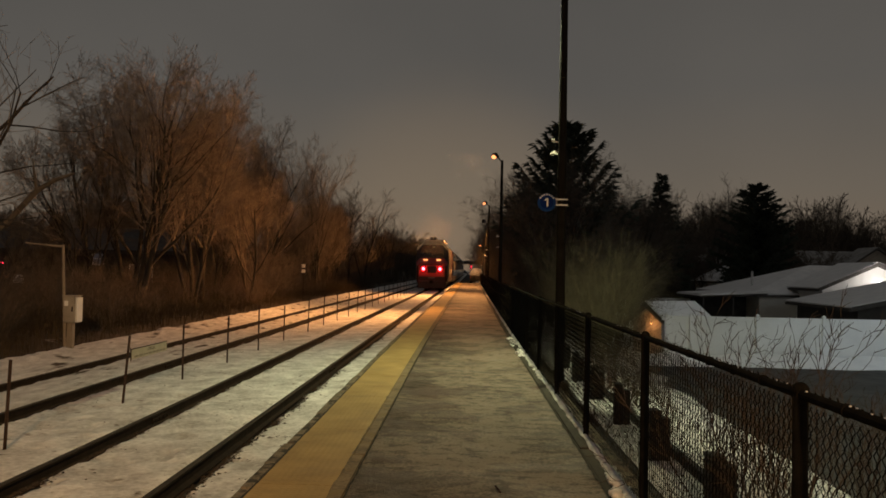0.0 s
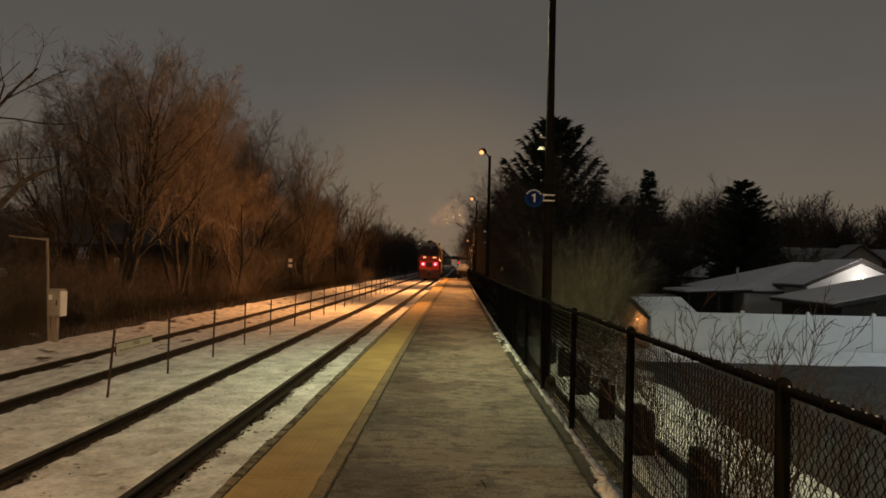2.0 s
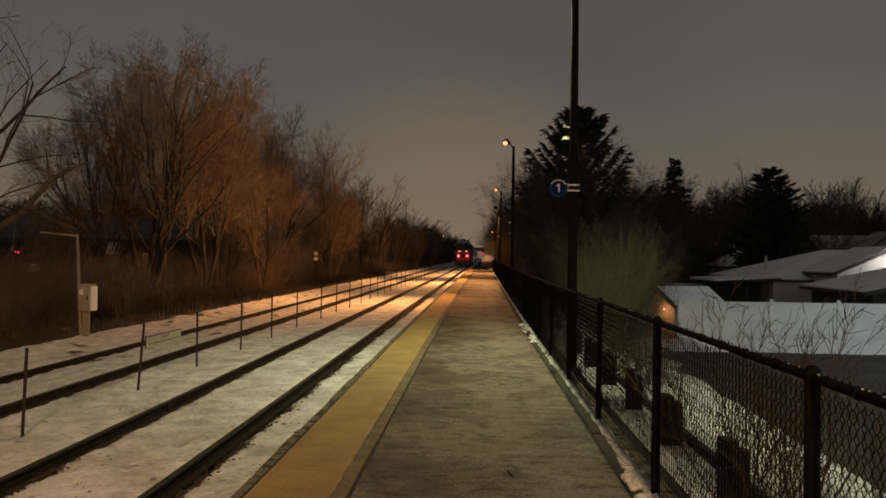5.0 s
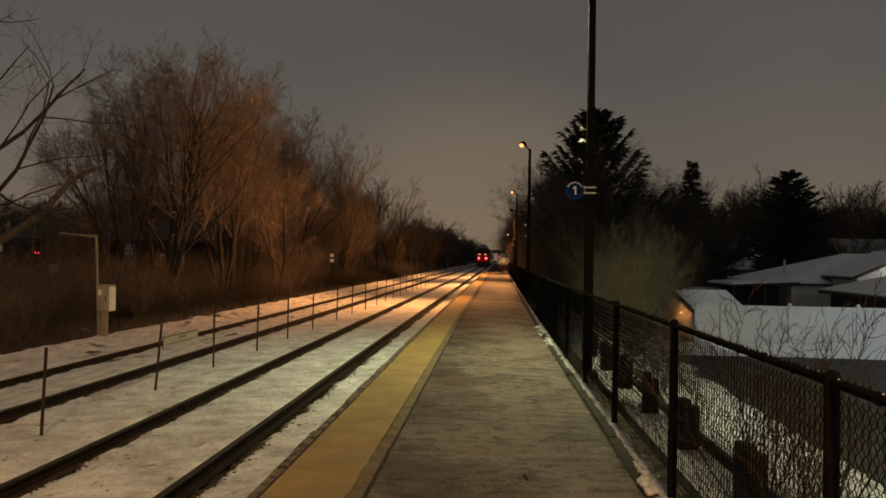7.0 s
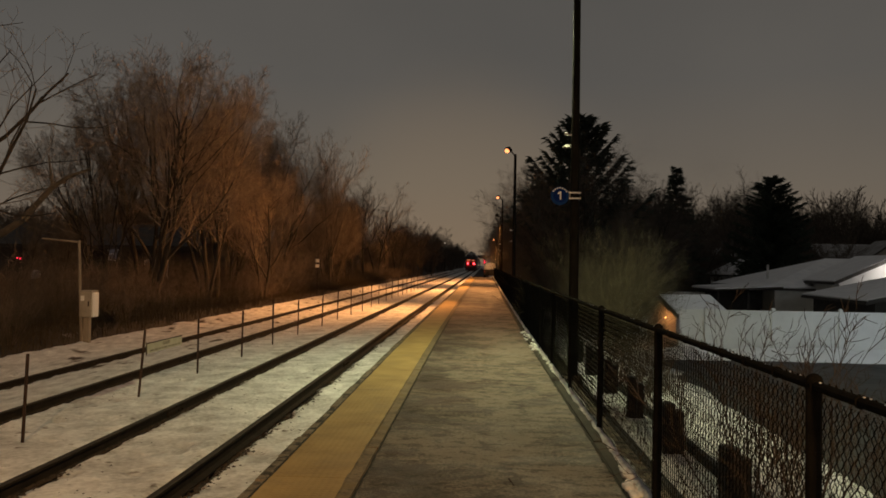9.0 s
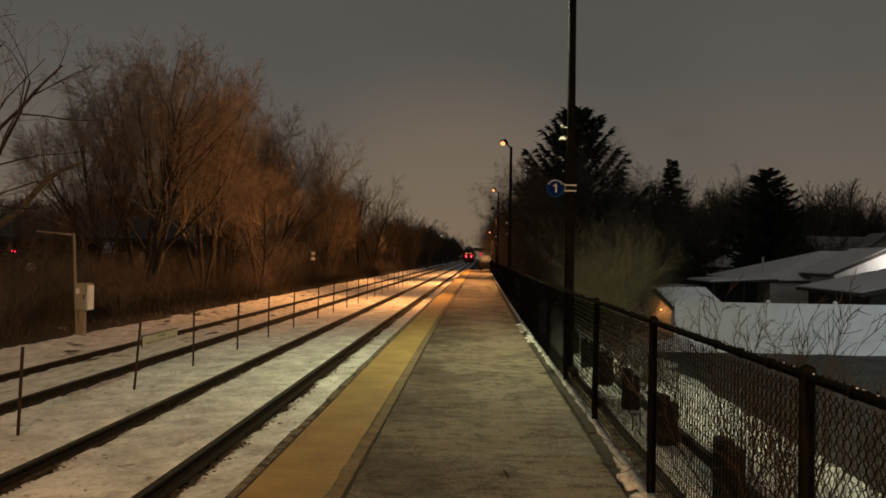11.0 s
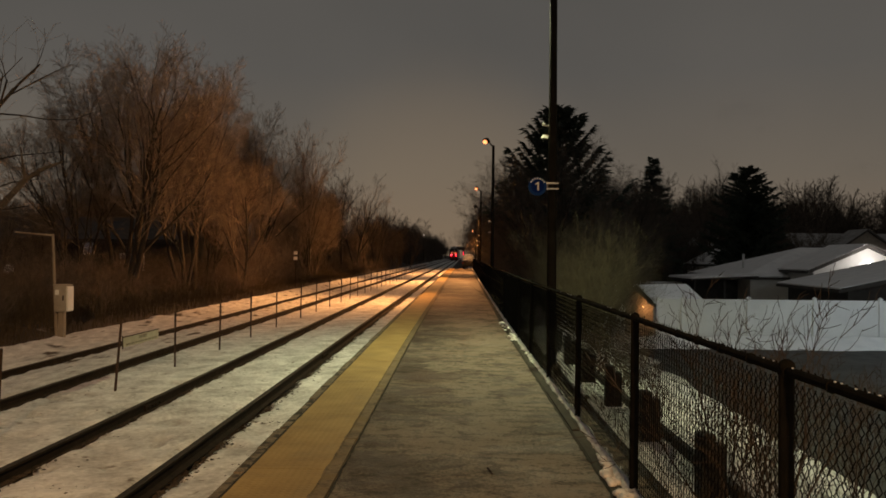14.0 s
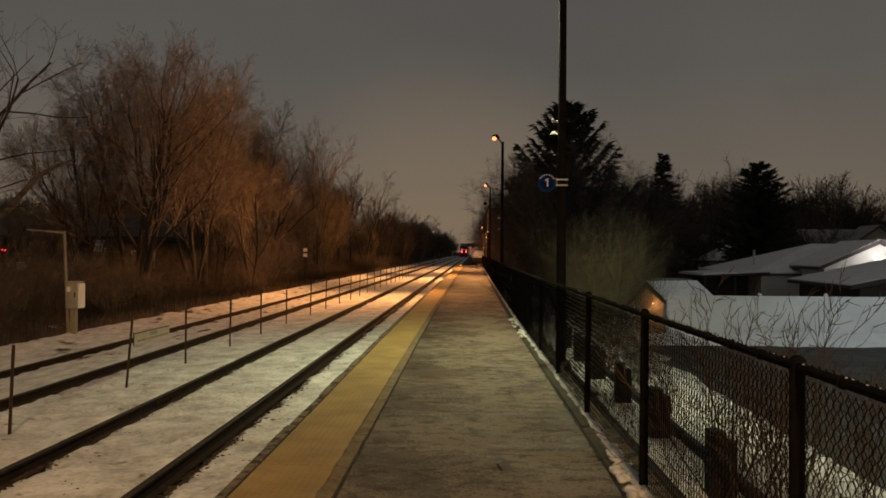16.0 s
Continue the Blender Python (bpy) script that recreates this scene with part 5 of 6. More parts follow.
def build_tree(name, label, meshes, bark, twig, m, group, category="tree"):
    t = thing(name, label, category, m, group)
    mesh_object("trunk", meshes[0][0], meshes[0][1], bark, t, smooth=True)
    mesh_object("crown", meshes[1][0], meshes[1][1], twig, t)
    return t


def placed(x, y, z, turn, s, lean=0.0, sz=None):
    return pose(x, y, z, lean, lean * 0.5, turn) @ Matrix.Diagonal((s, s, sz or s, 1))


def build_woods():
    rng = random.Random(77)
    tall = [tree_mesh_pair(100 + k, 9.6, (2, 3, 3, 2)[k], (0.15, 0.12, 0.12, 0.14)[k]) for k in range(4)]
    lab = ("tall bare deciduous tree with fine upright twigs", "bare twin-stemmed tree at the edge of the wood",
           "bare multi-stemmed tree lit by platform lamps", "bare spreading tree among undergrowth")
    first = [build_tree("bare_tree", lab[k], tall[k], BARK, TWIG, placed(-13, 30 + k, 0, 0, 1), "bare trees along the railway") for k in range(4)]
    left = [(-13.4, 32.5, 10.4), (-16.9, 36.0, 9.4), (-12.4, 36.5, 11.2), (-15.4, 37.0, 11.2), (-13.6, 41.5, 12.2), (-14.2, 46.0, 11.7),
            (-13.6, 49.0, 11.2), (-13.2, 52.5, 10.0), (-13.0, 57.0, 8.2), (-11.8, 66.0, 7.4), (-12.3, 75.0, 9.4),
            (-10.8, 40.5, 6.3), (-10.9, 56, 5.4), (-12.0, 56.5, 7.0), (-11.6, 62.5, 6.6), (-11.9, 67, 7.0), (-12.4, 70.5, 8.0), (-21, 40, 4.6), (-20, 56, 9.4), (-27, 47, 4.6),
            (-11.5, 82.0, 10.2), (-11.2, 90.0, 10.3), (-11.2, 99.0, 10.2), (-11.0, 108, 9.6), (-11.0, 120, 9.0), (-13.5, 87, 9.6), (-13.5, 95, 9.8), (-10.8, 135, 7.9), (-10.5, 150, 7.6),
            (-10, 170, 7.8), (-10, 190, 8.0), (-9.5, 210, 8.4), (-9, 240, 8.4), (-8.5, 270, 8.8)]
    far_pair = [tree_mesh_pair(150 + k, 9.6, 2, 0.14, FAR_TREE) for k in range(2)]
    far_left = [build_tree("bare_tree", "bare tree far along the railway", far_pair[k], BARK, DARK_TWIG, placed(-13, 90 + k, 0, 0, 1), "bare trees along the railway") for k in range(2)]
    seen = [0, 0]
    for x, y, h in left:
        far = y > 80
        pool, pairs = (far_left, far_pair) if far else (first, tall)
        k = seen[far] % len(pool)
        m = placed(x, y, ground_z(x, y), rng.uniform(0, 360), 1.07 * h / crown_top(pairs[k]), rng.uniform(-3, 3))
        if seen[far] < len(pool):
            pool[k].matrix_basis = m
        else:
            copy_thing(pool[k], m)
        seen[far] += 1
    # a narrow tree whose boughs rise like a fan
    fan = tree_mesh_pair(171, 9.6, 3, 0.13, FAN, 0.16)
    build_tree("bare_tree", "narrow bare tree with boughs rising like a fan", fan, BARK, TWIG, placed(-11.2, 60.5, ground_z(-11.2, 60.5), 40, 12.0 / crown_top(fan)), "bare trees along the railway")
    # darker trees behind the wire fence
    dark = [tree_mesh_pair(200 + k, 10.5, (2, 3)[k], (0.14, 0.11)[k]) for k in range(2)]
    fd = [build_tree("bare_tree", "dark bare tree crowding behind the platform fence", dark[k], BARK, DARK_TWIG, placed(5, 50, -1, 0, 1), "dark trees behind the fence") for k in range(2)]
    right = [(5.2, 46, 0.82), (8.6, 49, 0.6), (6.0, 55, 1.0), (6.6, 60, 1.1), (7.0, 63, 1.0), (7.6, 58, 0.85), (6.8, 72, 1.15), (7.4, 82, 1.2), (9.5, 94, 1.15), (8.0, 108, 1.1), (5.0, 135, 1.1),
             (5.4, 150, 1.15), (6.2, 170, 1.15), (7.0, 190, 1.1), (11, 62, 0.68), (13.5, 66, 0.66), (10, 74, 0.78), (8.5, 90, 1.15), (9, 112, 1.2), (8.0, 220, 1.1), (8.4, 43.5, 0.62), (10.2, 47, 0.58), (12.2, 55, 0.62), (15.5, 62, 0.55), (7.0, 41, 0.6), (18.5, 80, 0.58), (22.5, 82, 0.64), (25.5, 90, 0.75),
             (29, 96, 1.0), (33, 104, 1.05), (38, 112, 1.1), (20.5, 92, 0.68), (9.5, 52, 0.88), (11.2, 56, 0.88), (12.8, 60, 0.84), (14.5, 66, 0.78), (8.5, 50, 0.92), (10.5, 54, 0.95), (12.0, 57.5, 0.9), (13.4, 62, 0.88), (10.0, 58, 1.0), (11.6, 64, 1.0), (8.0, 56, 1.0), (13.0, 70, 1.0), (5.9, 66, 0.80), (5.8, 76, 0.82), (6.2, 84, 0.82), (8.2, 93, 0.80), (7.2, 101, 0.80), (6.0, 114, 0.80),
             (4.0, 126, 0.74), (4.2, 138, 0.72), (4.3, 152, 0.72), (4.9, 165, 0.75)]
    near, far_n = 0, 0
    far_dark = [build_tree("bare_tree", "dark bare tree in the distance behind the houses", tree_mesh_pair(250 + k, 10.5, 3, 0.13, FAR_TREE), BARK, DARK_TWIG, placed(5, 90, -1, 0, 1), "dark trees behind the fence") for k in range(2)]
    for x, y, s in right:
        m = placed(x, y, ground_z(x, y), rng.uniform(0, 360), s, rng.uniform(-3, 3))
        pool, k = (far_dark, far_n) if y > 75 else (fd, near)
        if k < 2:
            pool[k].matrix_basis = m
        else:
            copy_thing(pool[k % 2], m)
        near, far_n = near + (y <= 75), far_n + (y > 75)
    # undergrowth on both sides
    bush = [tree_mesh_pair(300 + k, 2.6, 9, 0.022, THICKET, 0.55, 1) for k in range(3)]
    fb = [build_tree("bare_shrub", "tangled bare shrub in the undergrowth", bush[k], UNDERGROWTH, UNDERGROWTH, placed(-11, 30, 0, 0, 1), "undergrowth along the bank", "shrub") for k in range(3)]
    spots = []
    y = 16.0
    while y < 130:
        for _ in range(7):
            x = rng.uniform(-17.0, -10.4)
            spots.append((x, y + rng.uniform(-1, 1), rng.uniform(0.75, 1.25) + 0.14 * (-10.4 - x)))
        y += 1.7 + y * 0.02
    spots = [(x - bend(y), y, s) for x, y, s in ((2.5, 12.6, 0.42), (2.9, 13.6, 0.5), (2.6, 15.2, 0.5), (3.3, 14.6, 0.55), (2.8, 17.0, 0.55), (3.5, 17.6, 0.6), (2.6, 19.2, 0.5), (3.2, 20.6, 0.6),
                                                 (2.9, 22.6, 0.6), (3.9, 16.0, 0.55))] + spots
    for i, (x, y, s) in enumerate(spots):
        x += bend(y)
        m = placed(x, y, ground_z(x, y) - 0.05, rng.uniform(0, 360), s)
        if i < 3:
            fb[i].matrix_basis = m
        else:
            copy_thing(fb[i % 3], m)
    # dense shrubs across the tracks; lamp light is put into their paler twig colour
    lit = tree_mesh_pair(350, 3.2, 12, 0.024, THICKET, 0.5, 1)
    for k, (x, y, sc) in enumerate(((-11.2, 45, 1.0), (-10.9, 47.5, 0.9), (-11.7, 46.2, 1.15), (-11.0, 50.5, 0.85), (-11.5, 42.5, 0.85))):
        m = placed(x, y, ground_z(x, y) - 0.05, rng.uniform(0, 360), sc)
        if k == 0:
            lb = build_tree("bare_shrub", "dense bare shrub, twigs coloured paler for lamp light", lit, TWIG, TWIG, m, "lit shrubs on the bank", "shrub")
        else:
            copy_thing(lb, m)
    # tall arching shrubs that catch the platform light behind the fence
    arch = [tree_mesh_pair(400 + k, 5.2, 16, 0.019, ARCHING, 0.6, 1) for k in range(2)]
    fa = [build_tree("arching_shrub", ("tall arching bare shrub behind the wire fence", "dark tall bare shrub farther along the fence")[k], arch[k], (BRUSH, DARK_TWIG)[k], (BRUSH, DARK_TWIG)[k],
                     placed(5, 25, -1, 0, 1), "arching shrubs", "shrub") for k in range(2)]
    rs = [(4.1, 24.5, 0.72), (5.0, 27.5, 0.85), (4.5, 29.5, 0.8), (5.6, 31.5, 0.8), (5.0, 34, 0.95), (5.2, 37.5, 0.95), (6.2, 38.5, 0.95), (5.4, 43, 1.05), (4.8, 48, 1.05),
          (4.8, 54, 1.1), (5.1, 61, 1.1), (5.2, 69, 1.15), (5.6, 78, 1.1), (7.0, 88, 1.2), (7.0, 100, 1.25), (7.0, 110, 1.3), (6.0, 120, 1.45), (5.1, 126, 1.6), (5.6, 130, 1.5), (4.6, 146, 1.5)]
    for i, (x, y, s) in enumerate(rs):
        m = placed(x, y, ground_z(x, y) - 0.05, rng.uniform(0, 360), s)
        k = 0 if y < 42 else 1
        if i == 0 or y == 43:
            fa[k].matrix_basis = m
        else:
            copy_thing(fa[k], m)
    # thin weeds and saplings right behind the fence
    fs = []
    for k in range(3):
        stems, twigs = stems_of(500 + k, 1.9, (3, 4, 4)[k], 0.014, SAPLING, 0.34)
        t = thing("bare_sapling", "thin reddish bare sapling behind the wire fence", "shrub", placed(3, 6, -1, 0, 1), "saplings behind the fence")
        for v, f in stems:
            mesh_object("stem", v, f, RED_TWIG, t, smooth=True)
        tagged(mesh_object("twig_spray", twigs[0], twigs[1], RED_TWIG, t), kind="stuff")
        fs.append(t)
    ss = [(2.30, 6.6, 1.02), (2.58, 6.5, 1.0), (3.25, 6.7, 0.78), (2.42, 6.3, 0.72), (2.62, 7.9, 0.9), (2.4, 9.6, 0.5), (3.3, 9.0, 0.6)]
    for i, (x, y, s) in enumerate(ss):
        m = placed(x, y, ground_z(x, y) - 0.04, rng.uniform(0, 360), s)
        if i < 3:
            fs[i].matrix_basis = m
        else:
            copy_thing(fs[i % 3], m)


def build_far_woods():
    """Distant woods on the skyline, one mass of small trees."""
    rng = random.Random(31)
    simple = dict(TREE)
    simple.update(pieces=(4, 2, 2, 1), kids=(9, 7, 5), least=0.027)
    var = []
    for k in range(3):
        a, b = tree_mesh_pair(600 + k, 9.5, 2, 0.13, simple)
        var.append((np.concatenate([a[0], b[0]]), [a[1], b[1] + len(a[0])]))
    for name, where, label in (("far_woods", [(rng.uniform(20, 125), rng.uniform(112, 165), rng.uniform(1.05, 1.5)) for _ in range(170)] + [(rng.uniform(16, 40), rng.uniform(84, 112), rng.uniform(0.5, 0.72)) for _ in range(40)], "distant bare woods beyond the houses"),
                               ("far_woods", [(-12 - abs(rng.gauss(0, 14)) + bend(y), y, rng.uniform(0.6, 0.85) * (1 if y > 120 else 1.1)) for y in [90 + 3.0 * i for i in range(115)]] + [(-8.5 - rng.random() * 5 + bend(y), y, rng.uniform(0.55, 0.85)) for y in [110 + 4.5 * i for i in range(70)]], "distant dark woods along the tracks"),
                               ("far_woods", [(x, y, min(s, (1.7 + (0.066 if x < -0.47 * y else 0.12) * y) / 10.2)) for x, y, s in [(-24 - rng.random() * 45, rng.uniform(46, 100), rng.uniform(0.65, 0.9)) for _ in range(75)]], "dim woods behind the first trees"),
                               ("far_thicket", [(-10.5 - 22 * rng.random() ** 1.4 + bend(y), y, rng.uniform(0.30, 0.52)) for y in [62 + 1.6 * i for i in range(170)]], "low dark thicket under the far trees"),
                               ("far_woods", [(rng.uniform(6, 26), rng.uniform(120, 330), rng.uniform(0.9, 1.3)) for _ in range(50)], "dark woods behind the platform end")):
        verts, faces, off = [], [], 0
        for x, y, s in where:
            v, f = rng.choice(var)
            t = rng.uniform(0, 6.28)
            c, sn = math.cos(t), math.sin(t)
            vv = np.stack([(v[:, 0] * c - v[:, 1] * sn) * s + x, (v[:, 0] * sn + v[:, 1] * c) * s + y, v[:, 2] * s + ground_z(x, y)], 1)
            verts.append(vv)
            for g in f:
                faces.append(g + off)
            off += len(v)
        ob = mesh_object(name, np.concatenate(verts), [r for g in faces for r in g.tolist()], DARK_TWIG)
        tagged(ob, label, "woods", kind="stuff")


def conifer_mesh(seed, height, base_r, boughs, up, taper):
    """Whorls of boughs that sag and lift at the tips, hung with narrow needle sprays."""
    rng = random.Random(seed)
    wood, sprays = [(0, 0, -0.3, 0, 0, height * 0.98, height * 0.016, 0.01)], []
    for i in range(boughs):
        t = (i + rng.random()) / boughs
        z = height * (0.05 + 0.93 * t)
        reach = base_r * (1 - t) ** taper * rng.uniform(0.75, 1.15) + 0.15
        reach *= min(1.0, 0.50 + 1.6 * t)
        a = i * 2.39996 + rng.uniform(-0.9, 0.9)
        p = Vector((0, 0, z))
        n = 6
        for k in range(n):
            u = (k + 1) / n
            sag = -0.16 * reach * math.sin(u * 2.2) * (1 - t) + up * reach * u * (0.45 + 0.55 * u)
            q = Vector((math.cos(a) * reach * u, math.sin(a) * reach * u, z + sag))
            wood.append((*p, *q, 0.03 * (1 - u) + 0.008, 0.03 * (1 - u) + 0.004))
            for _ in range(int(13 + 14 * reach / base_r)):
                b = p.lerp(q, rng.random())
                ln = rng.uniform(0.25, 0.80) * (0.65 + 0.5 * (1 - t)) * height / 13
                yaw = a + rng.choice((-1, 1)) * rng.uniform(0.1, 0.9)
                dz = rng.uniform(-0.5, 0.5)
                e = b + Vector((math.cos(yaw) * ln, math.sin(yaw) * ln, dz * ln))
                mid = b.lerp(e, 0.35)
                th = rng.uniform(0.03, 0.075) * height / 13
                sprays.append((*b, *mid, 0.01, th))
                sprays.append((*mid, *e, th, 0.004))
            p = q
    return tubes(wood, 5), tubes(sprays, 3)


def build_conifers():
    for seed, x, y, h, r, n, up, tp, label in ((1, 6.25, 50.5, 12.9, 5.3, 170, 0.85, 0.75, "large dark spruce with upswept bough tips"),
                                               (2, 17.0, 70.5, 12.3, 3.2, 130, 0.06, 1.0, "slim dark pointed conifer tree"),
                                               (3, 27.0, 75.5, 12.2, 4.6, 190, 0.30, 0.55, "broad dark conifer behind the houses"),
                                               (4, 29.2, 79, 9.8, 3.4, 100, 0.25, 0.6, "broad dark conifer behind the houses")):
        a, b = conifer_mesh(seed, h, r, n, up, tp)
        t = thing("conifer", label, "tree", placed(x, y, ground_z(x, y), seed * 70, 1), "conifers")
        mesh_object("trunk", a[0], a[1], BARK, t)
        mesh_object("foliage", b[0], b[1], NEEDLE, t)


def build_old_tree():
    """The near tree by the track with a lopped, leaning limb."""
    rng = random.Random(5)
    t = thing("old_tree", "old bare tree with a pale lopped leaning limb", "tree", pose(-14.3, 20.3, -0.2))
    out = [[], [], [], [], []]
    out[1].append((0, 0, -0.3, 0.05, 0, 2.2, 0.27, 0.22))
    out[1].append((0.05, 0, 2.2, 0, 0, 4.4, 0.22, 0.17))
    for p, d, ln, r in (((0, 0, 4.3), (0.1, 0, 1), 5.0, 0.13), ((0.02, 0, 3.4), (2.3, 0.2, 2.3), 5.2, 0.085), ((0.03, 0, 2.8), (2.2, -0.2, 1.35), 5.0, 0.075),
                        ((0.0, 0, 4.0), (1.4, 0.3, 2.6), 4.6, 0.08), ((0.02, 0, 3.0), (-1, 0.3, 0.9), 5.0, 0.10)):
        grow_branch(out, rng, Vector(p), Vector(d).normalized(), ln, r, 1, OLD, 0.10)
    a, b = tubes(out[1] + out[2], 6), tubes(out[3] + out[4], 3)
    mesh_object("trunk", a[0], a[1], BARK, t, smooth=True)
    mesh_object("crown", b[0], b[1], TWIG, t)
    limb = []
    pts = [(0.05, 0.0, 1.9), (1.5, 0.0, 2.35), (2.55, 0.0, 3.05), (3.3, 0.05, 3.92), (3.75, 0.05, 4.20), (4.25, 0.1, 4.40)]
    rad = (0.12, 0.105, 0.085, 0.07, 0.055, 0.03)
    for i in range(5):
        limb.append((*pts[i], *pts[i + 1], rad[i], rad[i + 1]))
    limb.append((3.3, 0.05, 3.92, 3.2, 0.0, 4.75, 0.045, 0.02))
    v, f = tubes(limb, 9)
    mesh_object("lopped_limb", v, f, GREY_BARK, t, "pale barkless limb", smooth=True)


# ---------------------------------------------------------------- far end of the line
def build_far_end():
    s = thing("red_signal", "far red railway signal on a mast", "signal", pose(2.95, 350, 0.2))
    bm = bmesh.new()
    rod(bm, (0, 0, -1), (0, 0, 5.2), 0.12, sides=8)
    part("mast", bm, POLE_PAINT, s)
    bm = bmesh.new()
    box(bm, -0.45, -0.1, 2.7, 0.45, 0.1, 5.0, 0.05)
    part("head", bm, POLE_PAINT, s)
    bm = bmesh.new()
    rod(bm, (0, -0.11, 3.9), (0, -0.2, 3.9), 0.26, sides=14)
    part("lens", bm, SIGNAL_RED, s)
    bm = bmesh.new()
    rod(bm, (0, -0.11, 3.1), (0, -0.2, 3.1), 0.24, sides=14)
    part("lens", bm, SIGNAL_RED, s)
    for x, y, z in ((-8.2, 200, 7.2),):
        l = thing("far_lamp", "far street lamp glowing over the trees", "street lamp", pose(x, y, 0))
        bm = bmesh.new()
        rod(bm, (0, 0, -1), (0, 0, z), 0.09, 0.06, sides=8)
        part("pole", bm, POLE_PAINT, l)
        bm = bmesh.new()
        ball(bm, (0, 0, z + 0.1), 0.17, 10, 7)
        part("lamp_globe", bm, FAR_GLOW, l)


def build_overpass():
    o = thing("overpass", "far dark concrete road bridge over the railway", "bridge", pose(2, 600, 0))
    bm = bmesh.new()
    box(bm, -6, 0, 7.4, 45, 9, 8.6, 0.1)
    part("deck", bm, DARK_WALL, o)
    bm = bmesh.new()
    box(bm, -6, -0.25, 8.5, 45, 0.05, 9.8, 0.05)
    part("parapet", bm, DARK_WALL, o)
    for x in (-5, 14):
        bm = bmesh.new()
        box(bm, x - 0.6, 1, -1, x + 0.6, 8, 7.45, 0.1)
        part("pier", bm, DARK_WALL, o)


# ---------------------------------------------------------------- train
def build_locomotive():
    t = thing("locomotive", "dark diesel locomotive with red marker lights at its end", "locomotive")
    def ring(w, z0, z1, ch, cz):
        h = w / 2
        return [(-h, z0), (h, z0), (h + 0.02, (z0 + z1) / 2), (h, z1 - cz), (h - ch, z1), (-h + ch, z1), (-h, z1 - cz), (-h - 0.02, (z0 + z1) / 2)]
    stations = [(0.0, ring(2.55, 0.95, 2.55, 0.25, 0.2)), (0.10, ring(2.85, 0.85, 2.72, 0.28, 0.3)), (0.42, ring(3.02, 0.85, 2.95, 0.3, 0.4)), (0.55, ring(3.04, 0.85, 3.15, 0.35, 0.4)),
                (1.15, ring(3.06, 0.85, 4.45, 0.55, 0.55)), (1.7, ring(3.08, 0.85, 4.86, 0.75, 0.65)), (2.4, ring(3.1, 0.85, 4.98, 0.85, 0.8)), (20.0, ring(3.1, 0.85, 4.98, 0.85, 0.8))]
    verts, faces = [], []
    for y, r in stations:
        verts += [(x, y, z) for x, z in r]
    for j in range(len(stations) - 1):
        for i in range(8):
            k = (i + 1) % 8
            faces.append((j * 8 + i, j * 8 + k, j * 8 + 8 + k, j * 8 + 8 + i))
    faces += [tuple(range(7, -1, -1)), tuple(range((len(stations) - 1) * 8, len(stations) * 8))]
    body = mesh_object("body", verts, faces, LOCO_DARK, t)
    body.data.materials.append(LOCO_ROOF)
    body.data.materials.append(LOCO_RED)
    body.data.materials.append(LOCO_DEEP)
    for p in body.data.polygons:
        c = p.center
        if c.z > 3.95 and c.y > 1.2:
            p.material_index = 1
        elif c.y < 0.6:
            p.material_index = 2 if c.z > 2.3 else 3
    bm = bmesh.new()
    box(bm, -1.35, -0.28, 0.22, 1.35, 0.6, 0.95, 0.10)
    part("pilot", bm, LOCO_DEEP, t, "grimy dark red pilot plate")
    bm = bmesh.new()
    box(bm, -0.16, -0.55, 0.72, 0.16, -0.2, 1.0, 0.04)
    part("coupler", bm, RAIL_STEEL, t)
    # nose panel, its red strengthened for the glow of the marker lamps
    bm = bmesh.new()
    box(bm, -1.24, -0.03, 1.36, 1.24, -0.002, 2.50, 0.01)
    part("nose_panel", bm, LOCO_RED, t, "red nose panel with the marker glow in its colour")
    bm = bmesh.new()
    box(bm, -0.42, -0.05, 1.72, 0.42, -0.032, 2.34, 0.01)
    part("nose_plate", bm, LOCO_DARK, t, "dark plate between the markers")
    bm = bmesh.new()
    box(bm, -0.32, -0.05, 1.20, 0.32, -0.004, 1.30, 0.01)
    part("nose_stripe", bm, LOCO_BAND, t, "pale stripe across the nose")
    for s in (-1, 1):
        bm = bmesh.new()
        m = pose(s * 0.62, 0.86, 3.72, 63.4, 0, 0)
        box(bm, -0.52, -0.40, -0.02, 0.52, 0.40, 0.04, 0.015, m)
        part("windshield", bm, GLASS_DARK, t, "dark windshield pane")
        bm = bmesh.new()
        rod(bm, (s * 0.80, -0.09, 2.10), (s * 0.80, 0.08, 2.10), 0.17, sides=18)
        bez = part("lamp_bezel", bm, LOCO_BAND, t)
        bm = bmesh.new()
        ball(bm, (s * 0.80, -0.13, 2.10), 0.15, 16, 10, (1, 0.9, 1))
        part("marker_lens", bm, RED_GLOW, bez, "glowing red marker lens")
        bm = bmesh.new()
        box(bm, s * 0.64 - 0.20, 0.30, 2.92, s * 0.64 + 0.20, 0.50, 3.04, 0.02)
        part("number_board", bm, AMBER_GLOW, t, "glowing number board")
        bm = bmesh.new()
        rod(bm, (s * 1.55, 0.9, 1.2), (s * 1.55, 0.9, 3.3), 0.03, sides=8)
        rod(bm, (s * 1.55, 1.6, 1.2), (s * 1.55, 1.6, 3.3), 0.03, sides=8)
        part("handrail", bm, LOCO_BAND, t, "pale handrails")
        bm = bmesh.new()
        box(bm, s * 1.545 - 0.012, 0.95, 1.35, s * 1.545 + 0.012, 1.55, 3.45, 0.01)
        part("cab_door", bm, LOCO_BAND, t, "pale cab door")
        bm = bmesh.new()
        box(bm, s * 1.55 - 0.012, 2.4, 1.6, s * 1.55 + 0.012, 19.5, 2.1, 0.01)
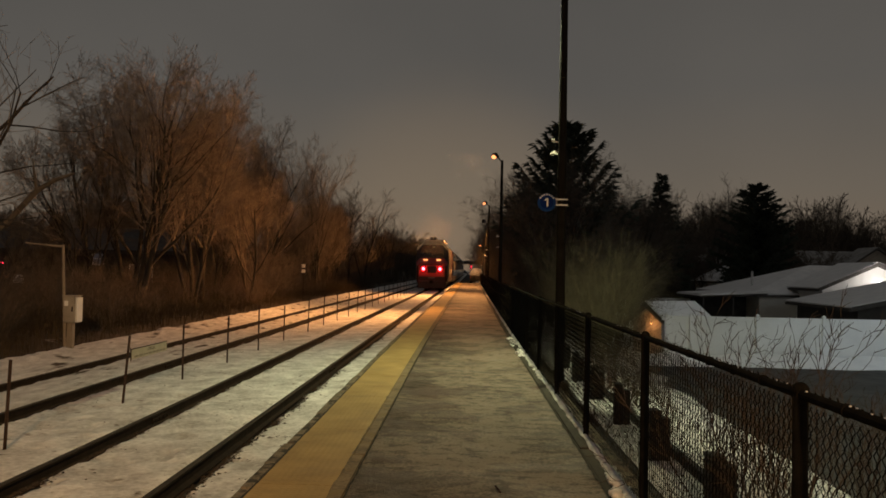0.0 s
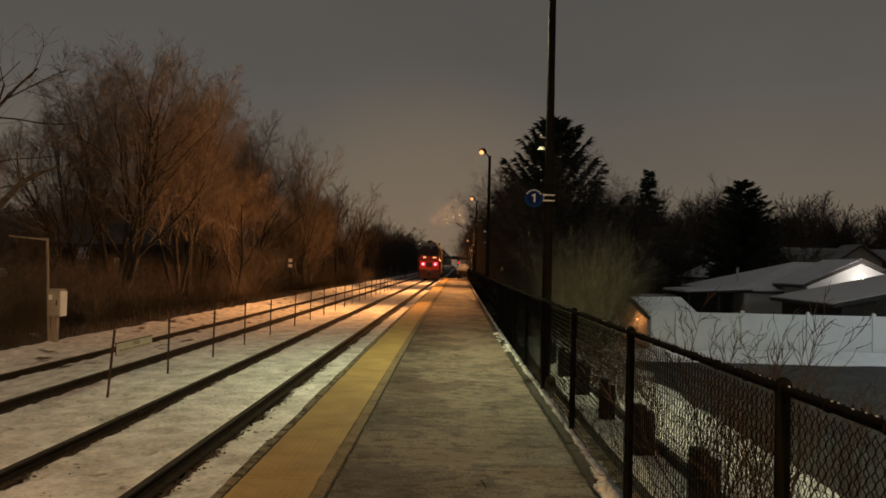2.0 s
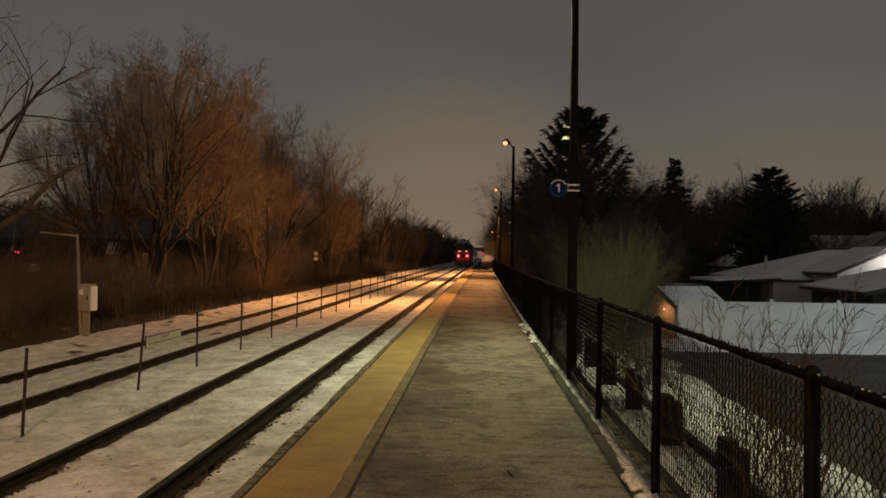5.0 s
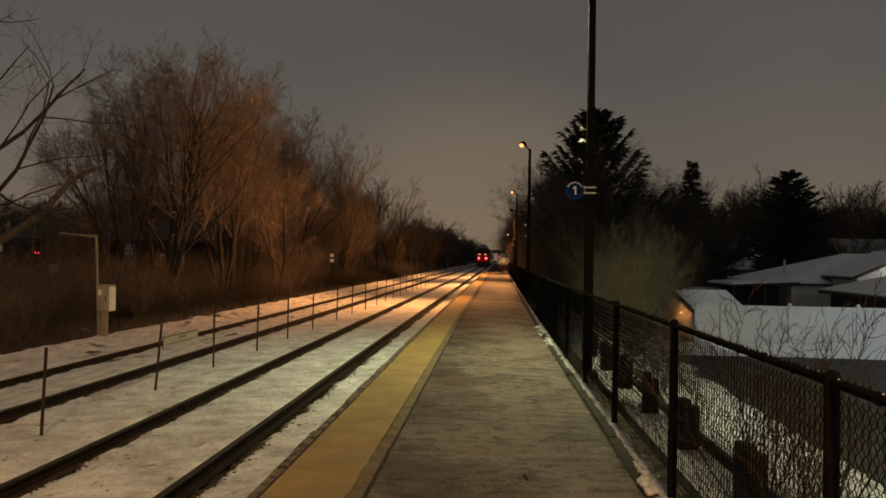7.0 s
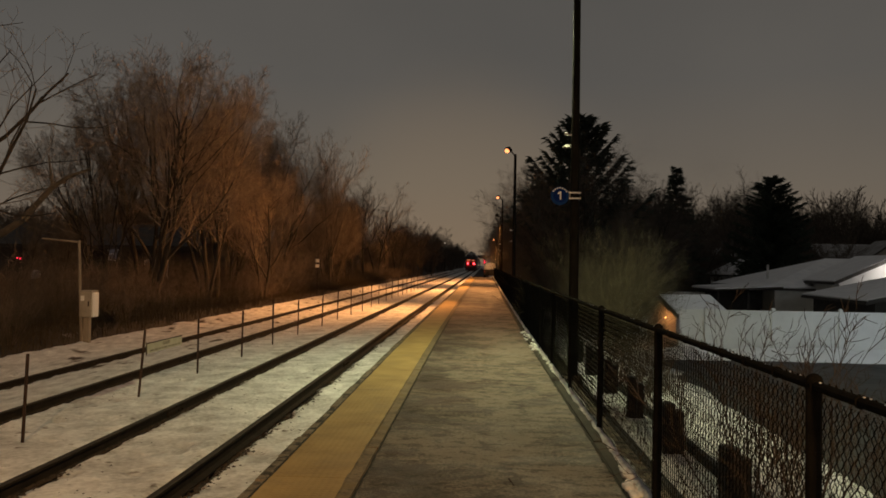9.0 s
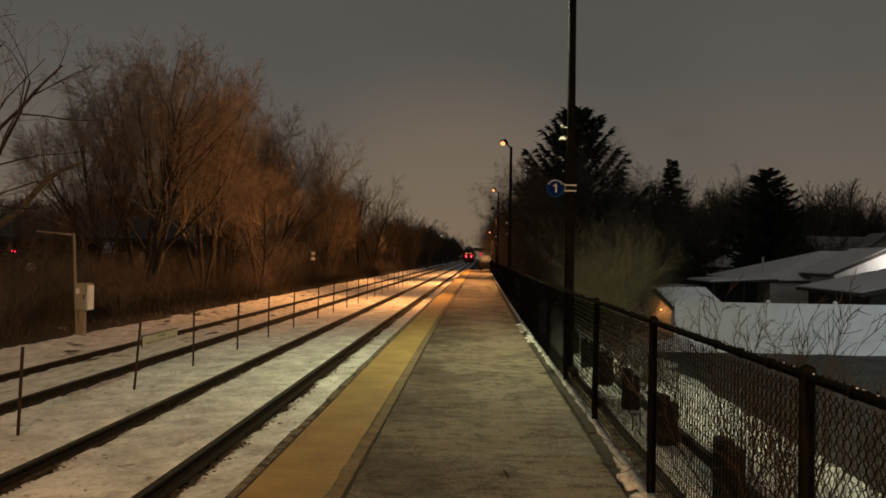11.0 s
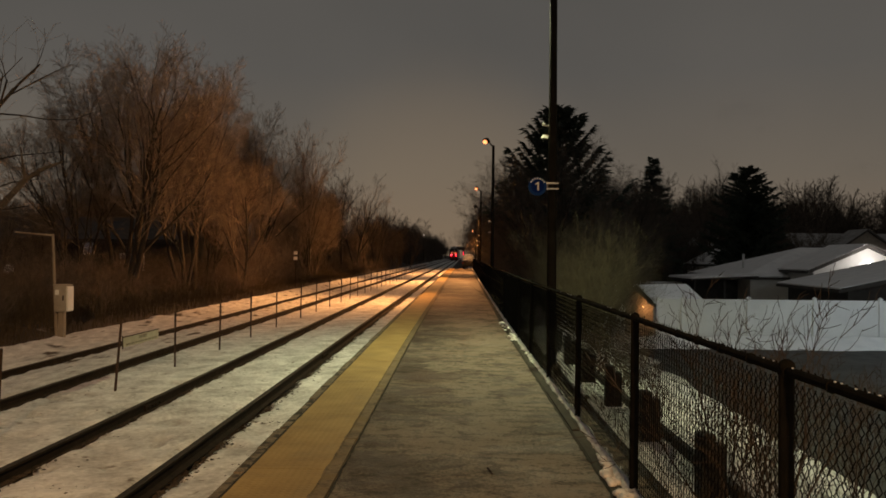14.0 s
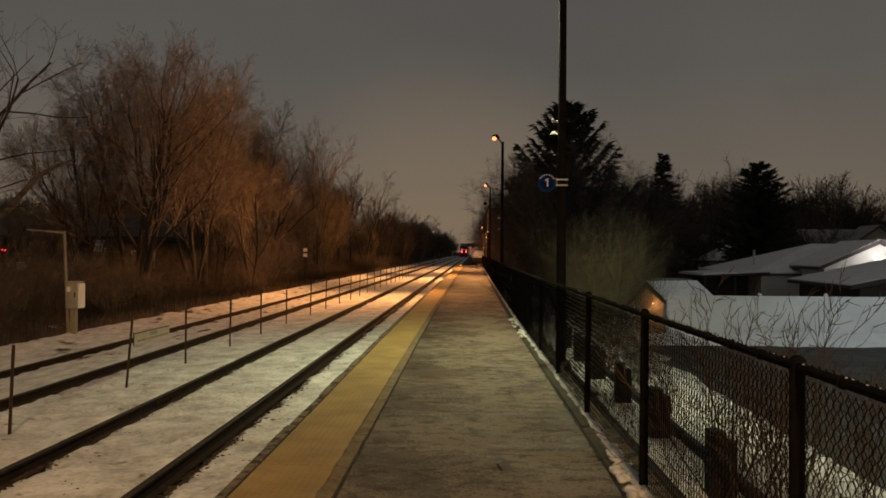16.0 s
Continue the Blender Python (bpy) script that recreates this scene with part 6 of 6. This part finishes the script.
        part("side_stripe", bm, LOCO_BAND, t, "pale stripe along the side")
        for k in range(5):
            bm = bmesh.new()
            box(bm, s * 1.0 - 0.25 + s * 0.3, 0.2 - 0.0 + k * 0.001, 0.25 + k * 0.22, s * 1.0 + 0.25 + s * 0.3, 0.42 + k * 0.001, 0.28 + k * 0.22)
            part("step", bm, RAIL_STEEL, t)
    bm = bmesh.new()
    rod(bm, (0, 2.6, 4.92), (0, 2.6, 5.25), 0.42, 0.34, sides=14)
    part("roof_dome", bm, LOCO_DARK, t, "dark exhaust dome")
    bm = bmesh.new()
    box(bm, -1.0, 4.5, 4.93, 1.0, 16, 5.12, 0.08)
    part("roof_vents", bm, LOCO_ROOF, t)
    bm = bmesh.new()
    box(bm, 0.02, 0.95, 4.20, 0.24, 1.2, 4.30, 0.02)
    part("horn", bm, GALV, t, "small bright horn")
    bm = bmesh.new()
    box(bm, -1.2, 7.5, 0.35, 1.2, 13, 0.85, 0.1)
    part("fuel_tank", bm, LOCO_DARK, t)
    for yc in (4.2, 16.2):
        bm = bmesh.new()
        for s in (-1, 1):
            box(bm, s * 1.05 - 0.08, yc - 2.0, 0.42, s * 1.05 + 0.08, yc + 2.0, 0.78, 0.04)
        tr = part("bogie", bm, RAIL_STEEL, t)
        for dy in (-1.35, 1.35):
            bm = bmesh.new()
            for s in (-1, 1):
                rod(bm, (s * 0.68, yc + dy, 0.51), (s * 0.82, yc + dy, 0.51), 0.51, sides=24)
            rod(bm, (-0.8, yc + dy, 0.51), (0.8, yc + dy, 0.51), 0.09, sides=10)
            part("wheelset", bm, RAIL_STEEL, tr)
    return t


def build_coach():
    t = thing("coach", "dark grey double-deck passenger coach", "coach", group="coaches of the train")
    h = 1.52
    bm = bmesh.new()
    prism(bm, [(-h, 0.55), (h, 0.55), (h + 0.02, 2.5), (h, 4.1), (h - 0.5, 4.72), (-h + 0.5, 4.72), (-h, 4.1), (-h - 0.02, 2.5)], 25.4, Matrix.Identity(4))
    part("body", bm, COACH, t)
    for s in (-1, 1):
        for z in (1.25, 3.15):
            for k in range(10):
                bm = bmesh.new()
                x = s * (h + 0.022)
                box(bm, x - 0.01, 2.4 + k * 2.1, z, x + 0.01, 3.9 + k * 2.1, z + 0.72, 0.005)
                part("window", bm, GLASS_DARK, t)
    for yc in (3.2, 22.2):
        bm = bmesh.new()
        for s in (-1, 1):
            box(bm, s * 1.0 - 0.08, yc - 1.6, 0.38, s * 1.0 + 0.08, yc + 1.6, 0.7, 0.04)
        tr = part("bogie", bm, RAIL_STEEL, t)
        for dy in (-1.25, 1.25):
            bm = bmesh.new()
            for s in (-1, 1):
                rod(bm, (s * 0.68, yc + dy, 0.46), (s * 0.82, yc + dy, 0.46), 0.46, sides=20)
            rod(bm, (-0.8, yc + dy, 0.46), (0.8, yc + dy, 0.46), 0.08, sides=10)
            part("wheelset", bm, RAIL_STEEL, tr)
    return t


STEAM = material("pale_exhaust_steam", (0.50, 0.50, 0.50), (0.56, 0.56, 0.56), bump=0, spec=0.0)


def build_smoke(seed, count, size, spread):
    """A drifting puff of exhaust: a loose swarm of tiny flecks, thickest in the middle."""
    rng = random.Random(seed)
    verts, faces = [], []
    for _ in range(count):
        c = Vector((rng.gauss(0, spread[0]), rng.gauss(0, spread[1]), rng.gauss(0, spread[2])))
        c += 0.35 * spread[2] * noise.noise_vector(c * 0.9)
        k = len(verts)
        r = size * rng.uniform(0.6, 1.4)
        for d in ((1, 1, 1), (1, -1, -1), (-1, 1, -1), (-1, -1, 1)):
            verts.append((c.x + r * d[0], c.y + r * d[1], c.z + r * d[2]))
        faces += [(k, k + 1, k + 2), (k, k + 3, k + 1), (k, k + 2, k + 3), (k + 1, k + 3, k + 2)]
    ob = mesh_object("exhaust_smoke", verts, faces, STEAM)
    return tagged(ob, "thin puff of exhaust smoke drifting past the lamps", "smoke", group="puffs of exhaust", kind="stuff")


def build_bank_brush():
    """Dead grass and bramble stems along the foot of the wood and the slope behind the fence."""
    rng = random.Random(64)
    segs = []
    for k in range(15000):
        y = 8 + 75 * rng.random() ** 1.5
        x = -9.55 - 2.6 * rng.random() ** 0.8 - (0.25 if y < 30 else 0) + bend(y)
        hgt = rng.uniform(0.15, 0.75) * (0.6 + 0.6 * min(1, (-9.5 - x + bend(y)) / 1.2))
        a, s = rng.uniform(0, 6.28), rng.uniform(0.1, 0.7)
        z = ground_z(x, y) - 0.03
        mid = (x + math.cos(a) * s * hgt * 0.35, y + math.sin(a) * s * hgt * 0.35, z + hgt * 0.65)
        tip = (x + math.cos(a) * s * hgt, y + math.sin(a) * s * hgt, z + hgt)
        r = rng.uniform(0.003, 0.007)
        segs.append((x, y, z, *mid, r, r * 0.7))
        segs.append((*mid, *tip, r * 0.7, 0.001))
    v, f = tubes(segs, 3)
    tagged(mesh_object("dead_brush", v, f, DEAD_GRASS), "dead brown grass and bramble stems on the bank", "grass", kind="stuff")
    segs = []
    for k in range(3500):
        y = 3 + 30 * rng.random() ** 1.4
        x = 1.75 + 2.6 * rng.random() ** 1.5
        hgt = rng.uniform(0.08, 0.45)
        a, s = rng.uniform(0, 6.28), rng.uniform(0.1, 0.8)
        z = ground_z(x, y) - 0.03
        tip = (x + math.cos(a) * s * hgt, y + math.sin(a) * s * hgt, z + hgt)
        segs.append((x, y, z, *tip, rng.uniform(0.002, 0.005), 0.001))
    v, f = tubes(segs, 3)
    tagged(mesh_object("dead_grass", v, f, DEAD_GRASS), "dead grass poking through snow behind the fence", "grass", kind="stuff")


build_bank_brush()
build_woods()
build_old_tree()
build_conifers()
build_far_woods()
build_far_end()
build_overpass()
locomotive = build_locomotive()
coaches = [build_coach()]
for _ in range(4):
    coaches.append(copy_thing(coaches[0], Matrix.Identity(4)))

smoke = [build_smoke(1, 1500, 0.0030, (0.62, 0.5, 0.40)), build_smoke(2, 3400, 0.0042, (1.0, 0.8, 1.1)), build_smoke(3, 2600, 0.0042, (0.9, 0.8, 0.7))]
# seconds and places of the puffs as the wind carries them off
DRIFT = (((0, 0.5, 38.6, 7.2), (1, 0.7, 38.4, 7.15), (2, 0.95, 38.2, 7.1), (3, 2.2, 38.0, 7.0), (5, 5.0, 38.0, 6.8), (16, 22.0, 38.0, 6.0)),
         ((0, -2.2, 64.0, 5.4), (1, -0.9, 64.0, 5.6), (2, 0.7, 63.8, 6.3), (3, 2.6, 63.5, 7.2), (5, 6.0, 63.0, 8.5), (16, 26.0, 60.0, 14.0)),
         ((0, -2.9, 65.0, 4.6), (1, -1.9, 65.0, 5.2), (2, -0.4, 65.0, 6.0), (3, 0.8, 65.0, 6.6), (4, 2.2, 65.0, 7.2), (6, 6.0, 64.0, 8.6), (16, 24.0, 61.0, 14.0)))

# distance of the train's near end, metres along the line, by second
TRAIN = ((0, 78.0), (1, 91.5), (2, 105.0), (3, 119.0), (4, 133.5), (6.5, 173.0), (7.5, 190.0), (9, 215.0), (11.5, 254.0), (12.5, 269.0), (14, 290.0), (16, 314.0))


def on_track(y):
    """Pose of a vehicle whose near end is at y, turned along the bend and grade."""
    dx, dz = bend(y + 10) - bend(y), rise(y + 10) - rise(y)
    return pose((RAILS[0] + RAILS[1]) / 2 + bend(y), y, RAIL_Z + rise(y), math.degrees(math.atan2(dz, 10)), 0, -math.degrees(math.atan2(dx, 10)))


def motions():
    walk(locomotive, [(t, on_track(y)) for t, y in TRAIN])
    for puff, way in zip(smoke, DRIFT):
        walk(puff, [(t, pose(x, y, z)) for t, x, y, z in way])
    for k, c in enumerate(coaches):
        walk(c, [(t, on_track(y + 20.6 + 26.2 * k)) for t, y in TRAIN])


motions()
